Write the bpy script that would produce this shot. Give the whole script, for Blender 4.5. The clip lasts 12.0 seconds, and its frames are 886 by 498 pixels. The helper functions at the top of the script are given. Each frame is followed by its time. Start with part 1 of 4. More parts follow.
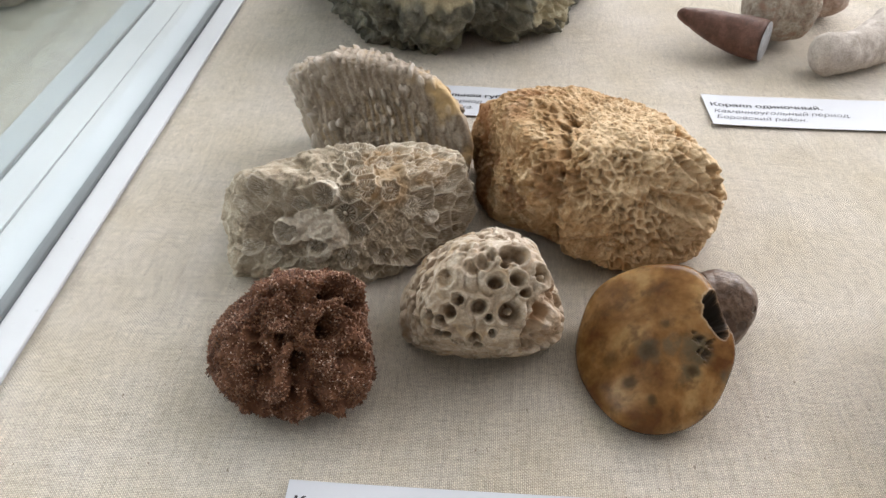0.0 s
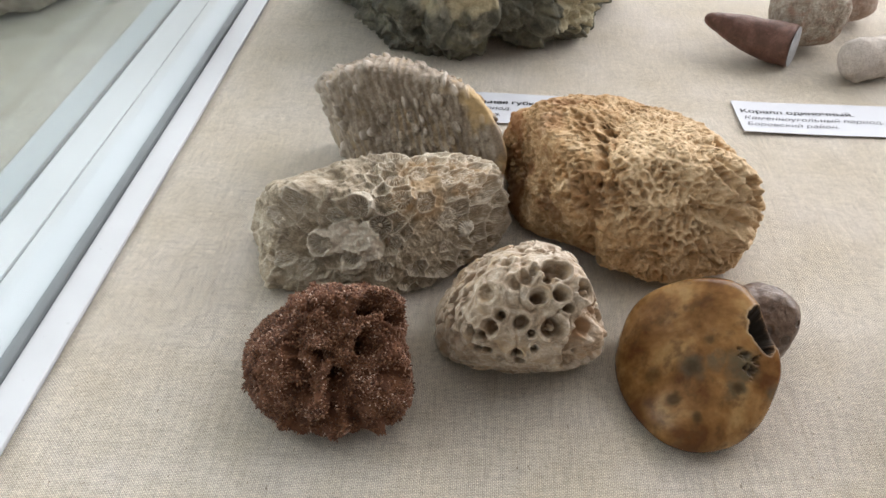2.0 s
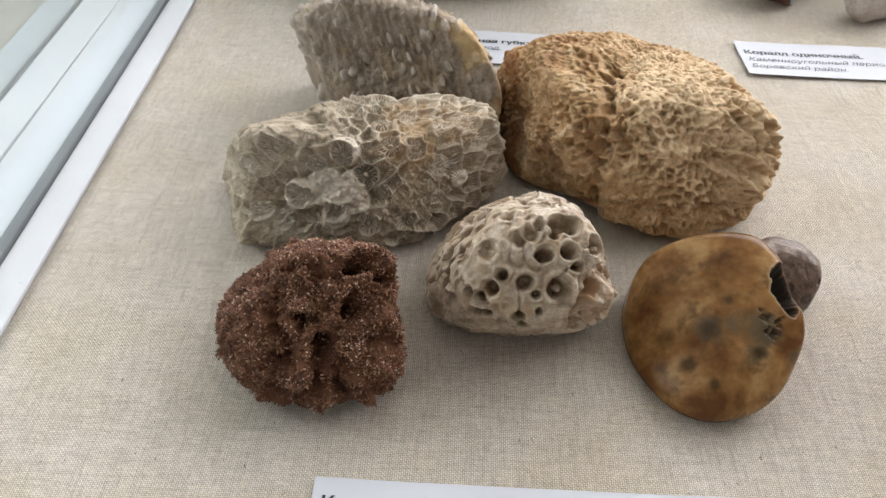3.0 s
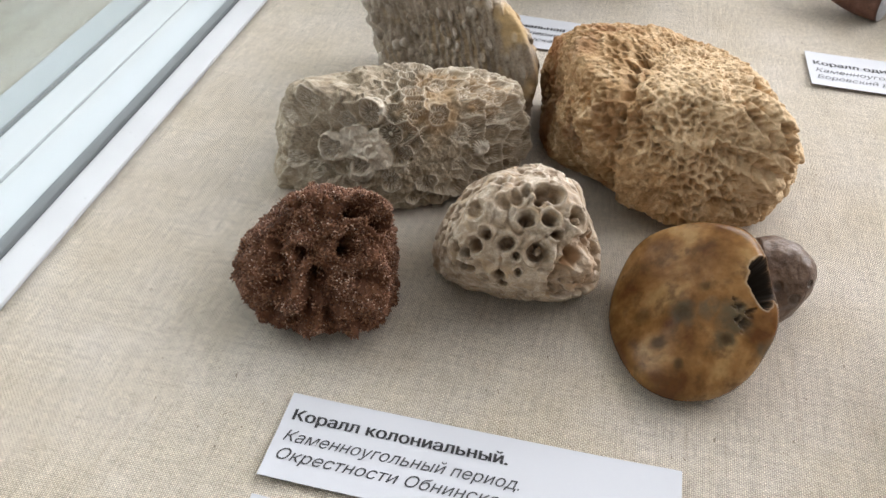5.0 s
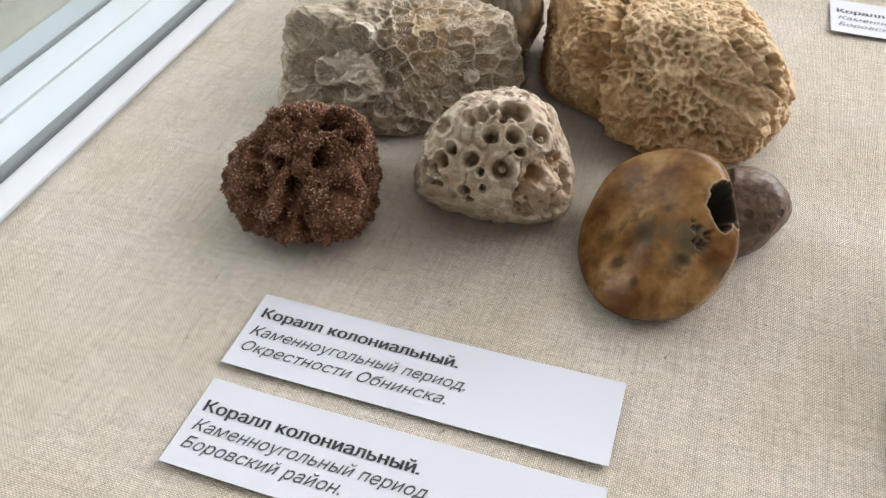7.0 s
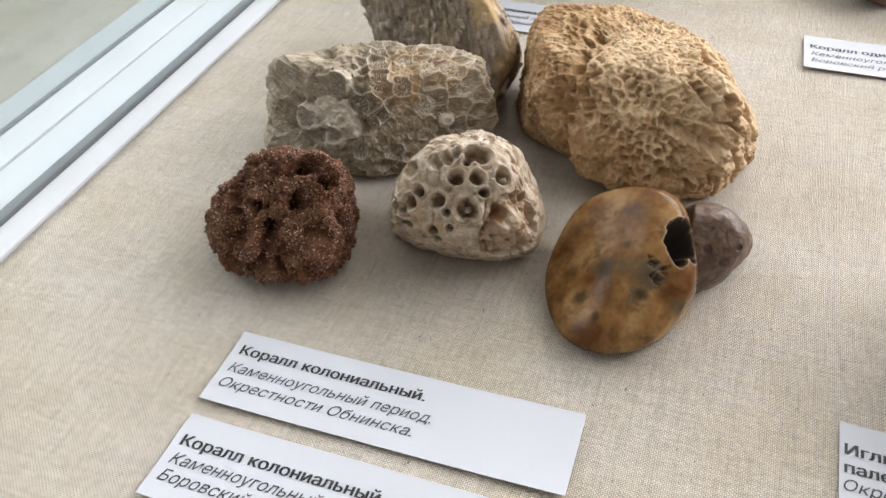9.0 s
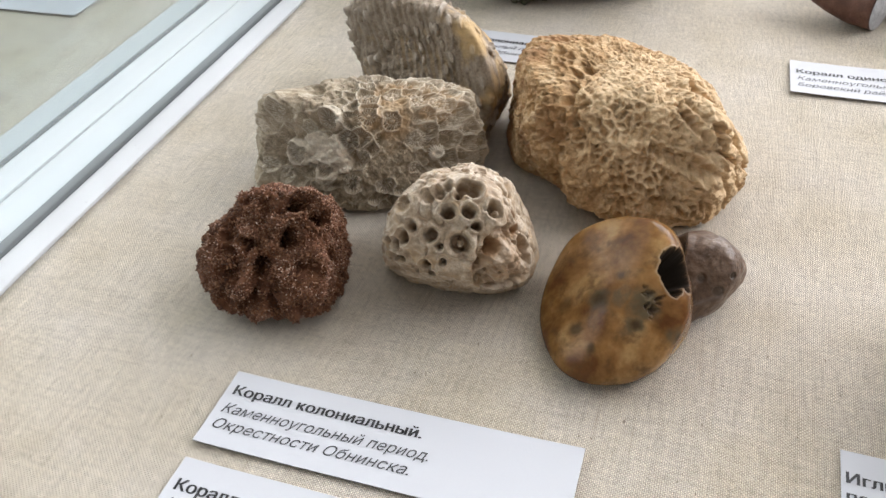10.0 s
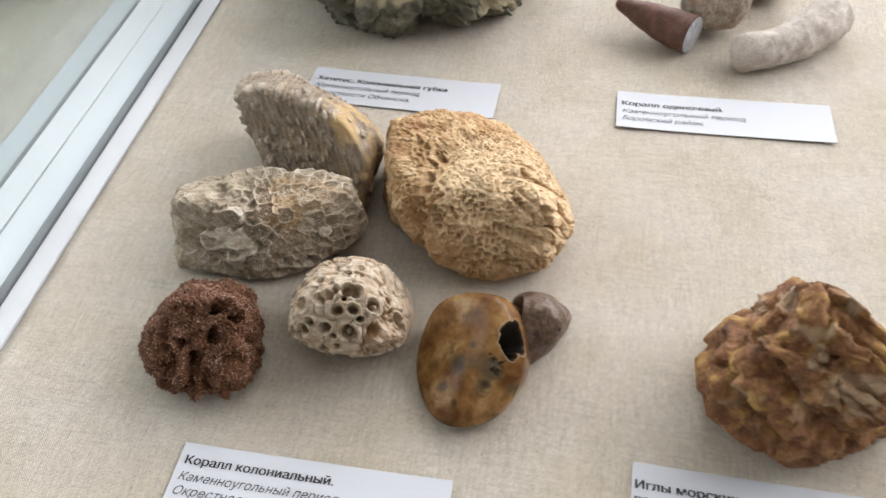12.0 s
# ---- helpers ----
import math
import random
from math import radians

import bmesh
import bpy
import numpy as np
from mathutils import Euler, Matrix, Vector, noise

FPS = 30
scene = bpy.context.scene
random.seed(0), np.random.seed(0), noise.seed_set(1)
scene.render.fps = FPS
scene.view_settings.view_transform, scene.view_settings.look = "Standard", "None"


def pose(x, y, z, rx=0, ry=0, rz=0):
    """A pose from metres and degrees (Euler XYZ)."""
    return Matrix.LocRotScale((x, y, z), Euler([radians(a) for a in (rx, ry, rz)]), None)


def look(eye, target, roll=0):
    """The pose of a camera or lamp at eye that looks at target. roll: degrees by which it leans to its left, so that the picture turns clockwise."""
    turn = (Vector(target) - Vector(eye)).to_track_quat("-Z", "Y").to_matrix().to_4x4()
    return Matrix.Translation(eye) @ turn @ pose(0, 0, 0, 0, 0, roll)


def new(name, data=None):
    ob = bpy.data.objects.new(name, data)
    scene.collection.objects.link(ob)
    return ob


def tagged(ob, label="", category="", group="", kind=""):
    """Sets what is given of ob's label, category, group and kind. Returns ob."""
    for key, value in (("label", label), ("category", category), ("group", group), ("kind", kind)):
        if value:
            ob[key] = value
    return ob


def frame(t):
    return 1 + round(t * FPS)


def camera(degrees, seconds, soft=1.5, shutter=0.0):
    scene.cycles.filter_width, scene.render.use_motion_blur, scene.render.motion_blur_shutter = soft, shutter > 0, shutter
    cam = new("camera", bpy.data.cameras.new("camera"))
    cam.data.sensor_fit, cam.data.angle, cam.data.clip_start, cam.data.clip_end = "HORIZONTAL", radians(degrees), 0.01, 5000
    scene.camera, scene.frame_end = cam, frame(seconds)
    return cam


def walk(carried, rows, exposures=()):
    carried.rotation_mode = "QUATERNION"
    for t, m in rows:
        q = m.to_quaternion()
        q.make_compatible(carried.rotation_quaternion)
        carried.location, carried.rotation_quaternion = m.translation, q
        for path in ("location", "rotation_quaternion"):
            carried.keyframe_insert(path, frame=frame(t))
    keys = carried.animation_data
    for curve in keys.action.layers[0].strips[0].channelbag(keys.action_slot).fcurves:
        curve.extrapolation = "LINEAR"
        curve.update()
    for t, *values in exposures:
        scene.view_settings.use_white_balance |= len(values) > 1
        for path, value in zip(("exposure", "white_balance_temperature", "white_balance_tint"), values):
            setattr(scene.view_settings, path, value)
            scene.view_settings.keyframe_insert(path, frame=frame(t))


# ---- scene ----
cam = camera(54.52, 12.0, shutter=0.25)
PATH = [
    (0, (0.01902, 0.01792, 0.20846), (-0.0151, 1.6020, -1.0120), 1.02),
    (0.5, (0.01870, 0.01868, 0.20820), (-0.0168, 1.6110, -1.0015), 1.12),
    (1, (0.01941, 0.01862, 0.21027), (-0.0118, 1.6155, -0.9934), 1.04),
    (1.5, (0.01596, 0.02050, 0.21004), (-0.0117, 1.6158, -0.9958), 1.01),
    (2, (0.00809, 0.02372, 0.20939), (-0.0387, 1.6062, -1.0128), 0.76),
    (2.5, (0.00218, 0.03891, 0.20020), (0.0310, 1.5820, -1.0718), 1.80),
    (3, (0.00094, 0.04474, 0.19488), (0.0243, 1.5502, -1.1215), 2.33),
    (3.2, (0.00194, 0.04510, 0.19680), (0.0096, 1.5602, -1.1088), 2.71),
    (4.8, (0.03526, 0.02757, 0.19964), (-0.1985, 1.5088, -1.1237), 2.66),
    (5, (0.04009, 0.02608, 0.19935), (-0.2161, 1.4990, -1.1291), 2.16),
    (5.5, (0.05128, 0.02339, 0.19840), (-0.2537, 1.4868, -1.1303), 1.40),
    (6, (0.06345, 0.02044, 0.19802), (-0.2763, 1.4747, -1.1323), 1.20),
    (6.5, (0.06996, 0.01613, 0.19328), (-0.3157, 1.4322, -1.1654), 0.58),
    (6.7, (0.07279, 0.01522, 0.19109), (-0.3288, 1.4177, -1.1770), 0.27),
    (8.3, (0.09470, 0.01202, 0.20019), (-0.3950, 1.4150, -1.1384), -2.02),
    (8.5, (0.09539, 0.01193, 0.19971), (-0.3886, 1.4299, -1.1252), -1.76),
    (9, (0.09505, 0.01274, 0.20119), (-0.3889, 1.4399, -1.1137), -2.22),
    (9.5, (0.09401, 0.01499, 0.20129), (-0.3695, 1.4685, -1.0919), -2.23),
    (10, (0.09397, 0.01539, 0.20249), (-0.3818, 1.4847, -1.0682), -2.96),
    (10.5, (0.09532, 0.01470, 0.20644), (-0.3954, 1.4709, -1.0737), -3.70),
    (11, (0.09757, 0.01504, 0.21775), (-0.3804, 1.4347, -1.1074), -4.04),
    (11.5, (0.10301, 0.02025, 0.26450), (-0.2797, 1.4187, -1.1131), -3.94),
    (12, (0.11322, 0.01553, 0.31131), (-0.1369, 1.3364, -1.1695), -3.05),
]
EXPOSURES = ((0.0, -0.04), (1.8, -0.07), (2.5, -0.12), (3.2, -0.05), (5.0, -0.03), (6.7, -0.06), (8.5, -0.03), (10.5, 0.02), (12.0, -0.06))
WINDOW_WATTS, FAR_WATTS, WEST_WATTS = 40.0, 48.0, 24.0
walk(cam, [(t, look(eye, target, roll)) for t, eye, target, roll in PATH], EXPOSURES)

# ---- world and light ----
world = bpy.data.worlds.new("world")
scene.world = world
world.use_nodes = True
wn = world.node_tree
sky = wn.nodes.new("ShaderNodeTexSky")
sky.sky_type, sky.sun_disc = "NISHITA", False
sky.sun_elevation, sky.sun_rotation = radians(40), radians(160)
wn.nodes["Background"].inputs[1].default_value = 0.1
wn.links.new(sky.outputs[0], wn.nodes["Background"].inputs[0])


def window_lamp(name, m, sx, sy, watts, colour):
    lamp = bpy.data.lights.new(name, "AREA")
    lamp.shape, lamp.size, lamp.size_y, lamp.energy, lamp.color = "RECTANGLE", sx, sy, watts, colour
    ob = new(name, lamp)
    ob.matrix_world = m
    return ob


ROOM = (-2.6, 1.55, -2.4, 2.0, -0.86, 2.05)   # x0 x1 y0 y1 floor ceiling
window_lamp("window_light", look((1.52, 0.95, 1.00), (0.0, 0.35, 0.1)), 1.5, 1.35, WINDOW_WATTS, (0.985, 0.98, 1.0))
window_lamp("far_window_light", look((0.55, 1.96, 0.98), (0.1, 0.0, 0.2)), 1.8, 1.45, FAR_WATTS, (0.985, 0.98, 1.0))

window_lamp("west_window_light", look((-2.56, 0.6, 0.98), (0.0, 0.3, 0.2)), 1.6, 1.45, WEST_WATTS, (0.95, 0.98, 1.0))

# ---- noise on arrays ----


def hashed(i, j, k, seed):
    h = (i.astype(np.int64) * 374761393 + j.astype(np.int64) * 668265263 + k.astype(np.int64) * 2147483647 + seed * 974634777) & 0xFFFFFFFF
    h = ((h ^ (h >> 13)) * 1274126177) & 0xFFFFFFFF
    h = ((h ^ (h >> 16)) * 2246822519) & 0xFFFFFFFF
    h = h ^ (h >> 15)
    return (h & 0xFFFFFF) / float(0x1000000)


def grain(P, size, seed=0):
    """Smooth value noise in -1..1 with features of that size."""
    Q = P / size
    I = np.floor(Q).astype(np.int64)
    F = Q - I
    F = F * F * F * (F * (F * 6 - 15) + 10)
    out = 0
    for a in (0, 1):
        for b in (0, 1):
            for c in (0, 1):
                w = (F[:, 0] if a else 1 - F[:, 0]) * (F[:, 1] if b else 1 - F[:, 1]) * (F[:, 2] if c else 1 - F[:, 2])
                out = out + w * hashed(I[:, 0] + a, I[:, 1] + b, I[:, 2] + c, seed)
    return out * 2 - 1


def rough(P, size, octaves=4, seed=0, gain=0.5):
    total, amp, norm = 0, 1.0, 0.0
    for o in range(octaves):
        total = total + amp * grain(P + 0.37 * o * size, size / 2 ** o, seed + o)
        norm += amp
        amp *= gain
    return total / norm


def cells(P, size, seed=0):
    """Cellular noise: nearest and second distance over the size, the way from the nearest cell point, a random number per cell."""
    Q = P / size
    I = np.floor(Q).astype(np.int64)
    n = len(P)
    f1, f2, rnd, way = np.full(n, 9.0), np.full(n, 9.0), np.zeros(n), np.zeros((n, 3))
    for a in (-1, 0, 1):
        for b in (-1, 0, 1):
            for c in (-1, 0, 1):
                J = I + (a, b, c)
                S = np.stack([hashed(J[:, 0], J[:, 1], J[:, 2], seed + s) for s in (11, 23, 37)], 1)
                v = Q - (J + 0.15 + 0.7 * S)
                d = np.sqrt((v * v).sum(1))
                near = d < f1
                f2 = np.where(near, f1, np.minimum(f2, d))
                f1 = np.where(near, d, f1)
                rnd = np.where(near, S[:, 0], rnd)
                way[near] = v[near]
    return f1, f2, way * size, rnd


def seeded(P, spacing, seed):
    """Points strewn over a surface at least that far apart: nearest and second distance, way from the nearest, a random number for it."""
    pick = np.random.default_rng(seed)
    seeds = []
    for q in P[pick.choice(len(P), 6000, replace=False)]:
        if not seeds or (((np.array(seeds) - q) ** 2).sum(1)).min() > spacing * spacing:
            seeds.append(q)
    n = len(P)
    f1, f2, which = np.full(n, 9.0), np.full(n, 9.0), np.zeros(n, dtype=np.int64)
    for k, q in enumerate(seeds):
        v = P - q
        d = np.einsum("ij,ij->i", v, v)
        near = d < f1
        f2 = np.where(near, f1, np.minimum(f2, d))
        f1 = np.where(near, d, f1)
        which[near] = k
    return np.sqrt(f1), np.sqrt(f2), P - np.array(seeds)[which], pick.random(len(seeds))[which]


def smooth(a, b, x):
    s = np.clip((x - a) / (b - a), 0, 1)
    return s * s * (3 - 2 * s)


def heading(az, el):
    az, el = np.radians(az), np.radians(el)
    return np.array([np.cos(az) * np.cos(el), np.sin(az) * np.cos(el), np.sin(el)])


BALLS = {}


def ball(level):
    if level not in BALLS:
        bm = bmesh.new()
        bmesh.ops.create_icosphere(bm, subdivisions=level, radius=1)
        V = np.array([v.co[:] for v in bm.verts])
        T = np.array([[v.index for v in f.verts] for f in bm.faces], dtype=np.int32)
        bm.free()
        BALLS[level] = (V / np.linalg.norm(V, axis=1)[:, None], T)
    return BALLS[level]


def hull(D, planes, p):
    """Distance from the centre to a rounded many-sided body, given as (azimuth, elevation, millimetres) of its sides."""
    s = 0
    for az, el, mm in planes:
        s = s + (np.maximum(D @ heading(az, el), 0) / (mm * 0.001)) ** p
    return s ** (-1.0 / p)


def mesh_of(name, V, T, mats, smooth_shade=True, **attrs):
    me = bpy.data.meshes.new(name)
    V, T = np.asarray(V, dtype=np.float32), np.asarray(T, dtype=np.int32)
    me.vertices.add(len(V))
    me.vertices.foreach_set("co", V.ravel())
    k = T.shape[1]
    me.loops.add(T.size)
    me.loops.foreach_set("vertex_index", T.ravel())
    me.polygons.add(len(T))
    me.polygons.foreach_set("loop_start", np.arange(0, T.size, k, dtype=np.int32))
    me.update(calc_edges=True)
    me.polygons.foreach_set("use_smooth", np.full(len(T), smooth_shade, dtype=bool))
    for key, values in attrs.items():
        at = me.attributes.new(key, "FLOAT", "POINT")
        at.data.foreach_set("value", np.asarray(values, dtype=np.float32))
    for m in mats:
        me.materials.append(m)
    me.validate()
    return me


def normals_of(V, T):
    n = np.cross(V[T[:, 1]] - V[T[:, 0]], V[T[:, 2]] - V[T[:, 0]])
    out = np.zeros_like(V)
    for c in range(3):
        np.add.at(out, T[:, c], n)
    return out / np.maximum(np.linalg.norm(out, axis=1), 1e-12)[:, None]


def part(name, data, parent, label="", m=None):
    ob = new(name, data)
    ob.parent = parent
    if m is not None:
        ob.matrix_basis = m
    return tagged(ob, label) if label else ob


def from_bm(name, bm, mat, smooth_shade=False):
    me = bpy.data.meshes.new(name)
    bm.to_mesh(me)
    bm.free()
    me.materials.append(mat)
    if smooth_shade:
        me.polygons.foreach_set("use_smooth", np.full(len(me.polygons), True, dtype=bool))
    return me


def box(name, lo, hi, mat, bevel=0.0, segments=2):
    bm = bmesh.new()
    bmesh.ops.create_cube(bm, size=1)
    for v in bm.verts:
        v.co = Vector([(lo[i] + hi[i]) / 2 + v.co[i] * (hi[i] - lo[i]) for i in range(3)])
    if bevel:
        bmesh.ops.bevel(bm, geom=list(bm.edges), offset=bevel, segments=segments, profile=0.6, affect="EDGES")
    return from_bm(name, bm, mat)


# ---- materials ----


class Nodes:
    """A material's nodes, with short calls for the ones in use."""

    def __init__(self, name):
        self.mat = bpy.data.materials.new(name)
        self.mat.use_nodes = True
        self.tree = self.mat.node_tree
        self.bsdf = self.tree.nodes["Principled BSDF"]
        self.coord = self.tree.nodes.new("ShaderNodeTexCoord").outputs["Object"]

    def put(self, socket, value):
        if hasattr(value, "is_output"):
            self.tree.links.new(value, socket)
        else:
            if hasattr(socket, "default_value") and isinstance(value, tuple) and len(value) == 3 and socket.type == "RGBA":
                value = (*value, 1.0)
            socket.default_value = value

    def noise(self, mm, detail=4.0, rough=0.55, distort=0.0, coord=None):
        n = self.tree.nodes.new("ShaderNodeTexNoise")
        n.inputs["Scale"].default_value = 1000.0 / mm
        n.inputs["Detail"].default_value, n.inputs["Roughness"].default_value, n.inputs["Distortion"].default_value = detail, rough, distort
        self.tree.links.new(coord or self.coord, n.inputs["Vector"])
        return n.outputs["Fac"]

    def voronoi(self, mm, feature="F1", coord=None, out="Distance"):
        n = self.tree.nodes.new("ShaderNodeTexVoronoi")
        n.feature = feature
        n.inputs["Scale"].default_value = 1000.0 / mm
        self.tree.links.new(coord or self.coord, n.inputs["Vector"])
        return n.outputs[out]

    def stretched(self, sx, sy, sz):
        n = self.tree.nodes.new("ShaderNodeVectorMath")
        n.operation = "MULTIPLY"
        self.tree.links.new(self.coord, n.inputs[0])
        n.inputs[1].default_value = (sx, sy, sz)
        return n.outputs[0]

    def ramp(self, fac, *stops):
        n = self.tree.nodes.new("ShaderNodeValToRGB")
        els = n.color_ramp.elements
        while len(els) < len(stops):
            els.new(0.5)
        for e, (at, c) in zip(els, stops):
            e.position = at
            e.color = (*c, 1.0) if isinstance(c, tuple) else (c, c, c, 1.0)
        self.put(n.inputs[0], fac)
        return n.outputs[0]

    def mix(self, fac, a, b, blend="MIX"):
        n = self.tree.nodes.new("ShaderNodeMix")
        n.data_type, n.blend_type = "RGBA", blend
        self.put(n.inputs[0], fac)
        self.put(n.inputs[6], a)
        self.put(n.inputs[7], b)
        return n.outputs[2]

    def math(self, op, a, b=0.0, c=0.0):
        n = self.tree.nodes.new("ShaderNodeMath")
        n.operation = op
        for s, v in zip(n.inputs, (a, b, c)):
            self.put(s, v)
        return n.outputs[0]

    def attribute(self, name):
        n = self.tree.nodes.new("ShaderNodeAttribute")
        n.attribute_name = name
        return n.outputs["Fac"]

    def axis(self, i):
        n = self.tree.nodes.new("ShaderNodeSeparateXYZ")
        self.tree.links.new(self.coord, n.inputs[0])
        return n.outputs[i]

    def bump(self, height, mm, strength=1.0, under=None):
        n = self.tree.nodes.new("ShaderNodeBump")
        n.inputs["Strength"].default_value, n.inputs["Distance"].default_value = strength, mm * 0.001
        self.tree.links.new(height, n.inputs["Height"])
        if under is not None:
            self.tree.links.new(under, n.inputs["Normal"])
        return n.outputs[0]

    def done(self, colour, roughness=0.8, normal=None, **more):
        self.put(self.bsdf.inputs["Base Color"], colour)
        self.put(self.bsdf.inputs["Roughness"], roughness)
        if normal is not None:
            self.tree.links.new(normal, self.bsdf.inputs["Normal"])
        for key, value in more.items():
            self.put(self.bsdf.inputs[key.replace("_", " ")], value)
        return self.mat


def stone(name, dark, mid, light, patch_mm=9, grain_mm=0.9, bump_mm=0.25, roughness=0.85, attr=None, attr_colour=None, stain=None, specular=0.3, attr2=None, attr2_colour=None):
    n = Nodes(name)
    base = n.ramp(n.noise(patch_mm, 6, 0.62, 0.4), (0.30, dark), (0.50, mid), (0.70, light))
    fine = n.noise(grain_mm, 4, 0.65)
    base = n.mix(0.75, base, n.ramp(fine, (0.28, 0.62), (0.5, 0.98), (0.72, 1.25)), "MULTIPLY")
    if stain:
        base = n.mix(n.ramp(n.noise(patch_mm * 1.7, 5, 0.6, 0.8, n.stretched(1.1, 0.9, 1.2)), (0.53, 0.0), (0.66, 0.85)), base, stain)
    if attr2:
        base = n.mix(n.math("MULTIPLY", n.attribute(attr2), n.ramp(fine, (0.2, 0.7), (0.6, 1.0))), base, attr2_colour)
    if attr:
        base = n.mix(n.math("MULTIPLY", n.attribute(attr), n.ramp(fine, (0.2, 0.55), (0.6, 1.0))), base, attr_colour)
    h = n.bump(n.noise(grain_mm * 0.9, 5, 0.7), bump_mm, 0.8)
    h = n.bump(n.voronoi(grain_mm * 0.7), bump_mm * 0.6, 0.5, h)
    return n.done(base, roughness, h, Specular_IOR_Level=specular)


def linen(name, tint=(1, 1, 1)):
    n = Nodes(name)
    x, y = n.axis(0), n.axis(1)
    pitch = 0.00058
    wx = n.math("MULTIPLY_ADD", n.noise(9, 2, 0.5, 0, n.stretched(1, 0.10, 1)), 0.0007, x)
    wy = n.math("MULTIPLY_ADD", n.noise(8, 2, 0.5, 0, n.stretched(0.10, 1, 1)), 0.0007, y)
    sx = n.math("SINE", n.math("MULTIPLY", wx, math.tau / pitch / 2))
    sy = n.math("SINE", n.math("MULTIPLY", wy, math.tau / pitch / 2))
    weave = n.math("MULTIPLY_ADD", n.math("MULTIPLY", sx, sy), 0.5, 0.5)
    thick = n.noise(2.2, 3, 0.6)
    gaps = n.math("MULTIPLY", n.math("ABSOLUTE", sx), n.math("ABSOLUTE", sy))
    slub_x = n.noise(0.9, 5, 0.7, 0, n.stretched(0.09, 1, 1))
    slub_y = n.noise(0.9, 5, 0.7, 0, n.stretched(1, 0.07, 1))
    broad = n.noise(45, 4, 0.6)
    long_y = n.noise(2.6, 4, 0.65, 0.2, n.stretched(1, 0.05, 1))
    base = n.ramp(broad, (0.3, (0.625, 0.545, 0.425)), (0.5, (0.68, 0.605, 0.50)), (0.7, (0.72, 0.65, 0.565)))
    base = n.mix(0.5, base, n.ramp(slub_x, (0.30, 0.66), (0.5, 1.0), (0.70, 1.18)), "MULTIPLY")
    base = n.mix(0.5, base, n.ramp(slub_y, (0.30, 0.66), (0.5, 1.0), (0.70, 1.18)), "MULTIPLY")
    base = n.mix(n.ramp(long_y, (0.58, 0.0), (0.74, 0.35)), base, (0.50, 0.41, 0.30))
    base = n.mix(0.8, base, n.ramp(n.math("MULTIPLY_ADD", n.math("SUBTRACT", thick, 0.5), 0.5, gaps), (0.0, 0.36), (0.38, 0.96), (1.0, 1.14)), "MULTIPLY")
    base = n.mix(0.5, base, n.ramp(weave, (0.0, 0.72), (1.0, 1.18)), "MULTIPLY")
    base = n.mix(0.6, base, n.ramp(n.noise(0.55, 3, 0.6), (0.3, 0.75), (0.7, 1.18)), "MULTIPLY")
    fleck = n.ramp(n.noise(1.1, 2, 0.5, 0.3, n.stretched(1, 0.4, 1)), (0.72, 0.0), (0.755, 0.75))
    base = n.mix(fleck, base, (0.15, 0.105, 0.068))
    if tint != (1, 1, 1):
        base = n.mix(1.0, base, tint, "MULTIPLY")
    b = n.bump(weave, 0.22, 0.9)
    b = n.bump(gaps, 0.20, 0.8, b)
    b = n.bump(n.math("ADD", slub_x, slub_y), 0.25, 0.6, b)
    return n.done(base, 0.95, b, Specular_IOR_Level=0.12, Sheen_Weight=0.15)


def painted(name, colour, roughness=0.4, speck=0.04):
    n = Nodes(name)
    base = n.mix(n.ramp(n.noise(35, 5, 0.6), (0.35, 0.0), (0.75, 1.0)), colour, tuple(c * (1 - speck) for c in colour))
    base = n.mix(n.ramp(n.noise(2.5, 3, 0.5), (0.70, 0.0), (0.74, 0.25)), base, tuple(c * 0.6 for c in colour))
    return n.done(base, n.ramp(n.noise(18, 4), (0.3, roughness * 0.8), (0.7, roughness * 1.25)), n.bump(n.noise(6, 4), 0.06, 0.3), Specular_IOR_Level=0.3)


M_LINEN = linen("woven_linen")
M_WHITE = painted("white_painted_board", (0.57, 0.585, 0.60), 0.5)
M_GASKET = painted("grey_rubber_seal", (0.16, 0.175, 0.18), 0.5)
M_WALL = painted("wall_paint", (0.58, 0.57, 0.55), 0.8)
M_CEILING = painted("ceiling_paint", (0.80, 0.80, 0.79), 0.9)
M_WOOD = stone("floor_boards", (0.16, 0.10, 0.06), (0.22, 0.14, 0.08), (0.28, 0.18, 0.11), 90, 6, 0.1, 0.45)


def paper():
    n = Nodes("white_paper")
    base = n.mix(n.noise(0.5, 3), (0.535, 0.545, 0.585), (0.565, 0.575, 0.61))
    return n.done(base, 0.75, n.bump(n.noise(0.35, 3), 0.03, 0.4), Specular_IOR_Level=0.3)


def ink():
    n = Nodes("black_toner")
    return n.done(n.mix(n.noise(0.4, 3), (0.012, 0.012, 0.015), (0.028, 0.028, 0.032)), 0.5)


def ink_grey():
    n = Nodes("thin_toner")
    return n.done(n.mix(n.noise(0.4, 3), (0.025, 0.025, 0.03), (0.045, 0.045, 0.05)), 0.5)


M_PAPER, M_INK, M_INK_THIN = paper(), ink(), ink_grey()


def glass():
    n = Nodes("float_glass")
    return n.done((0.84, 0.89, 0.895), 0.0, None, Transmission_Weight=1.0, IOR=1.45)


M_GLASS = glass()

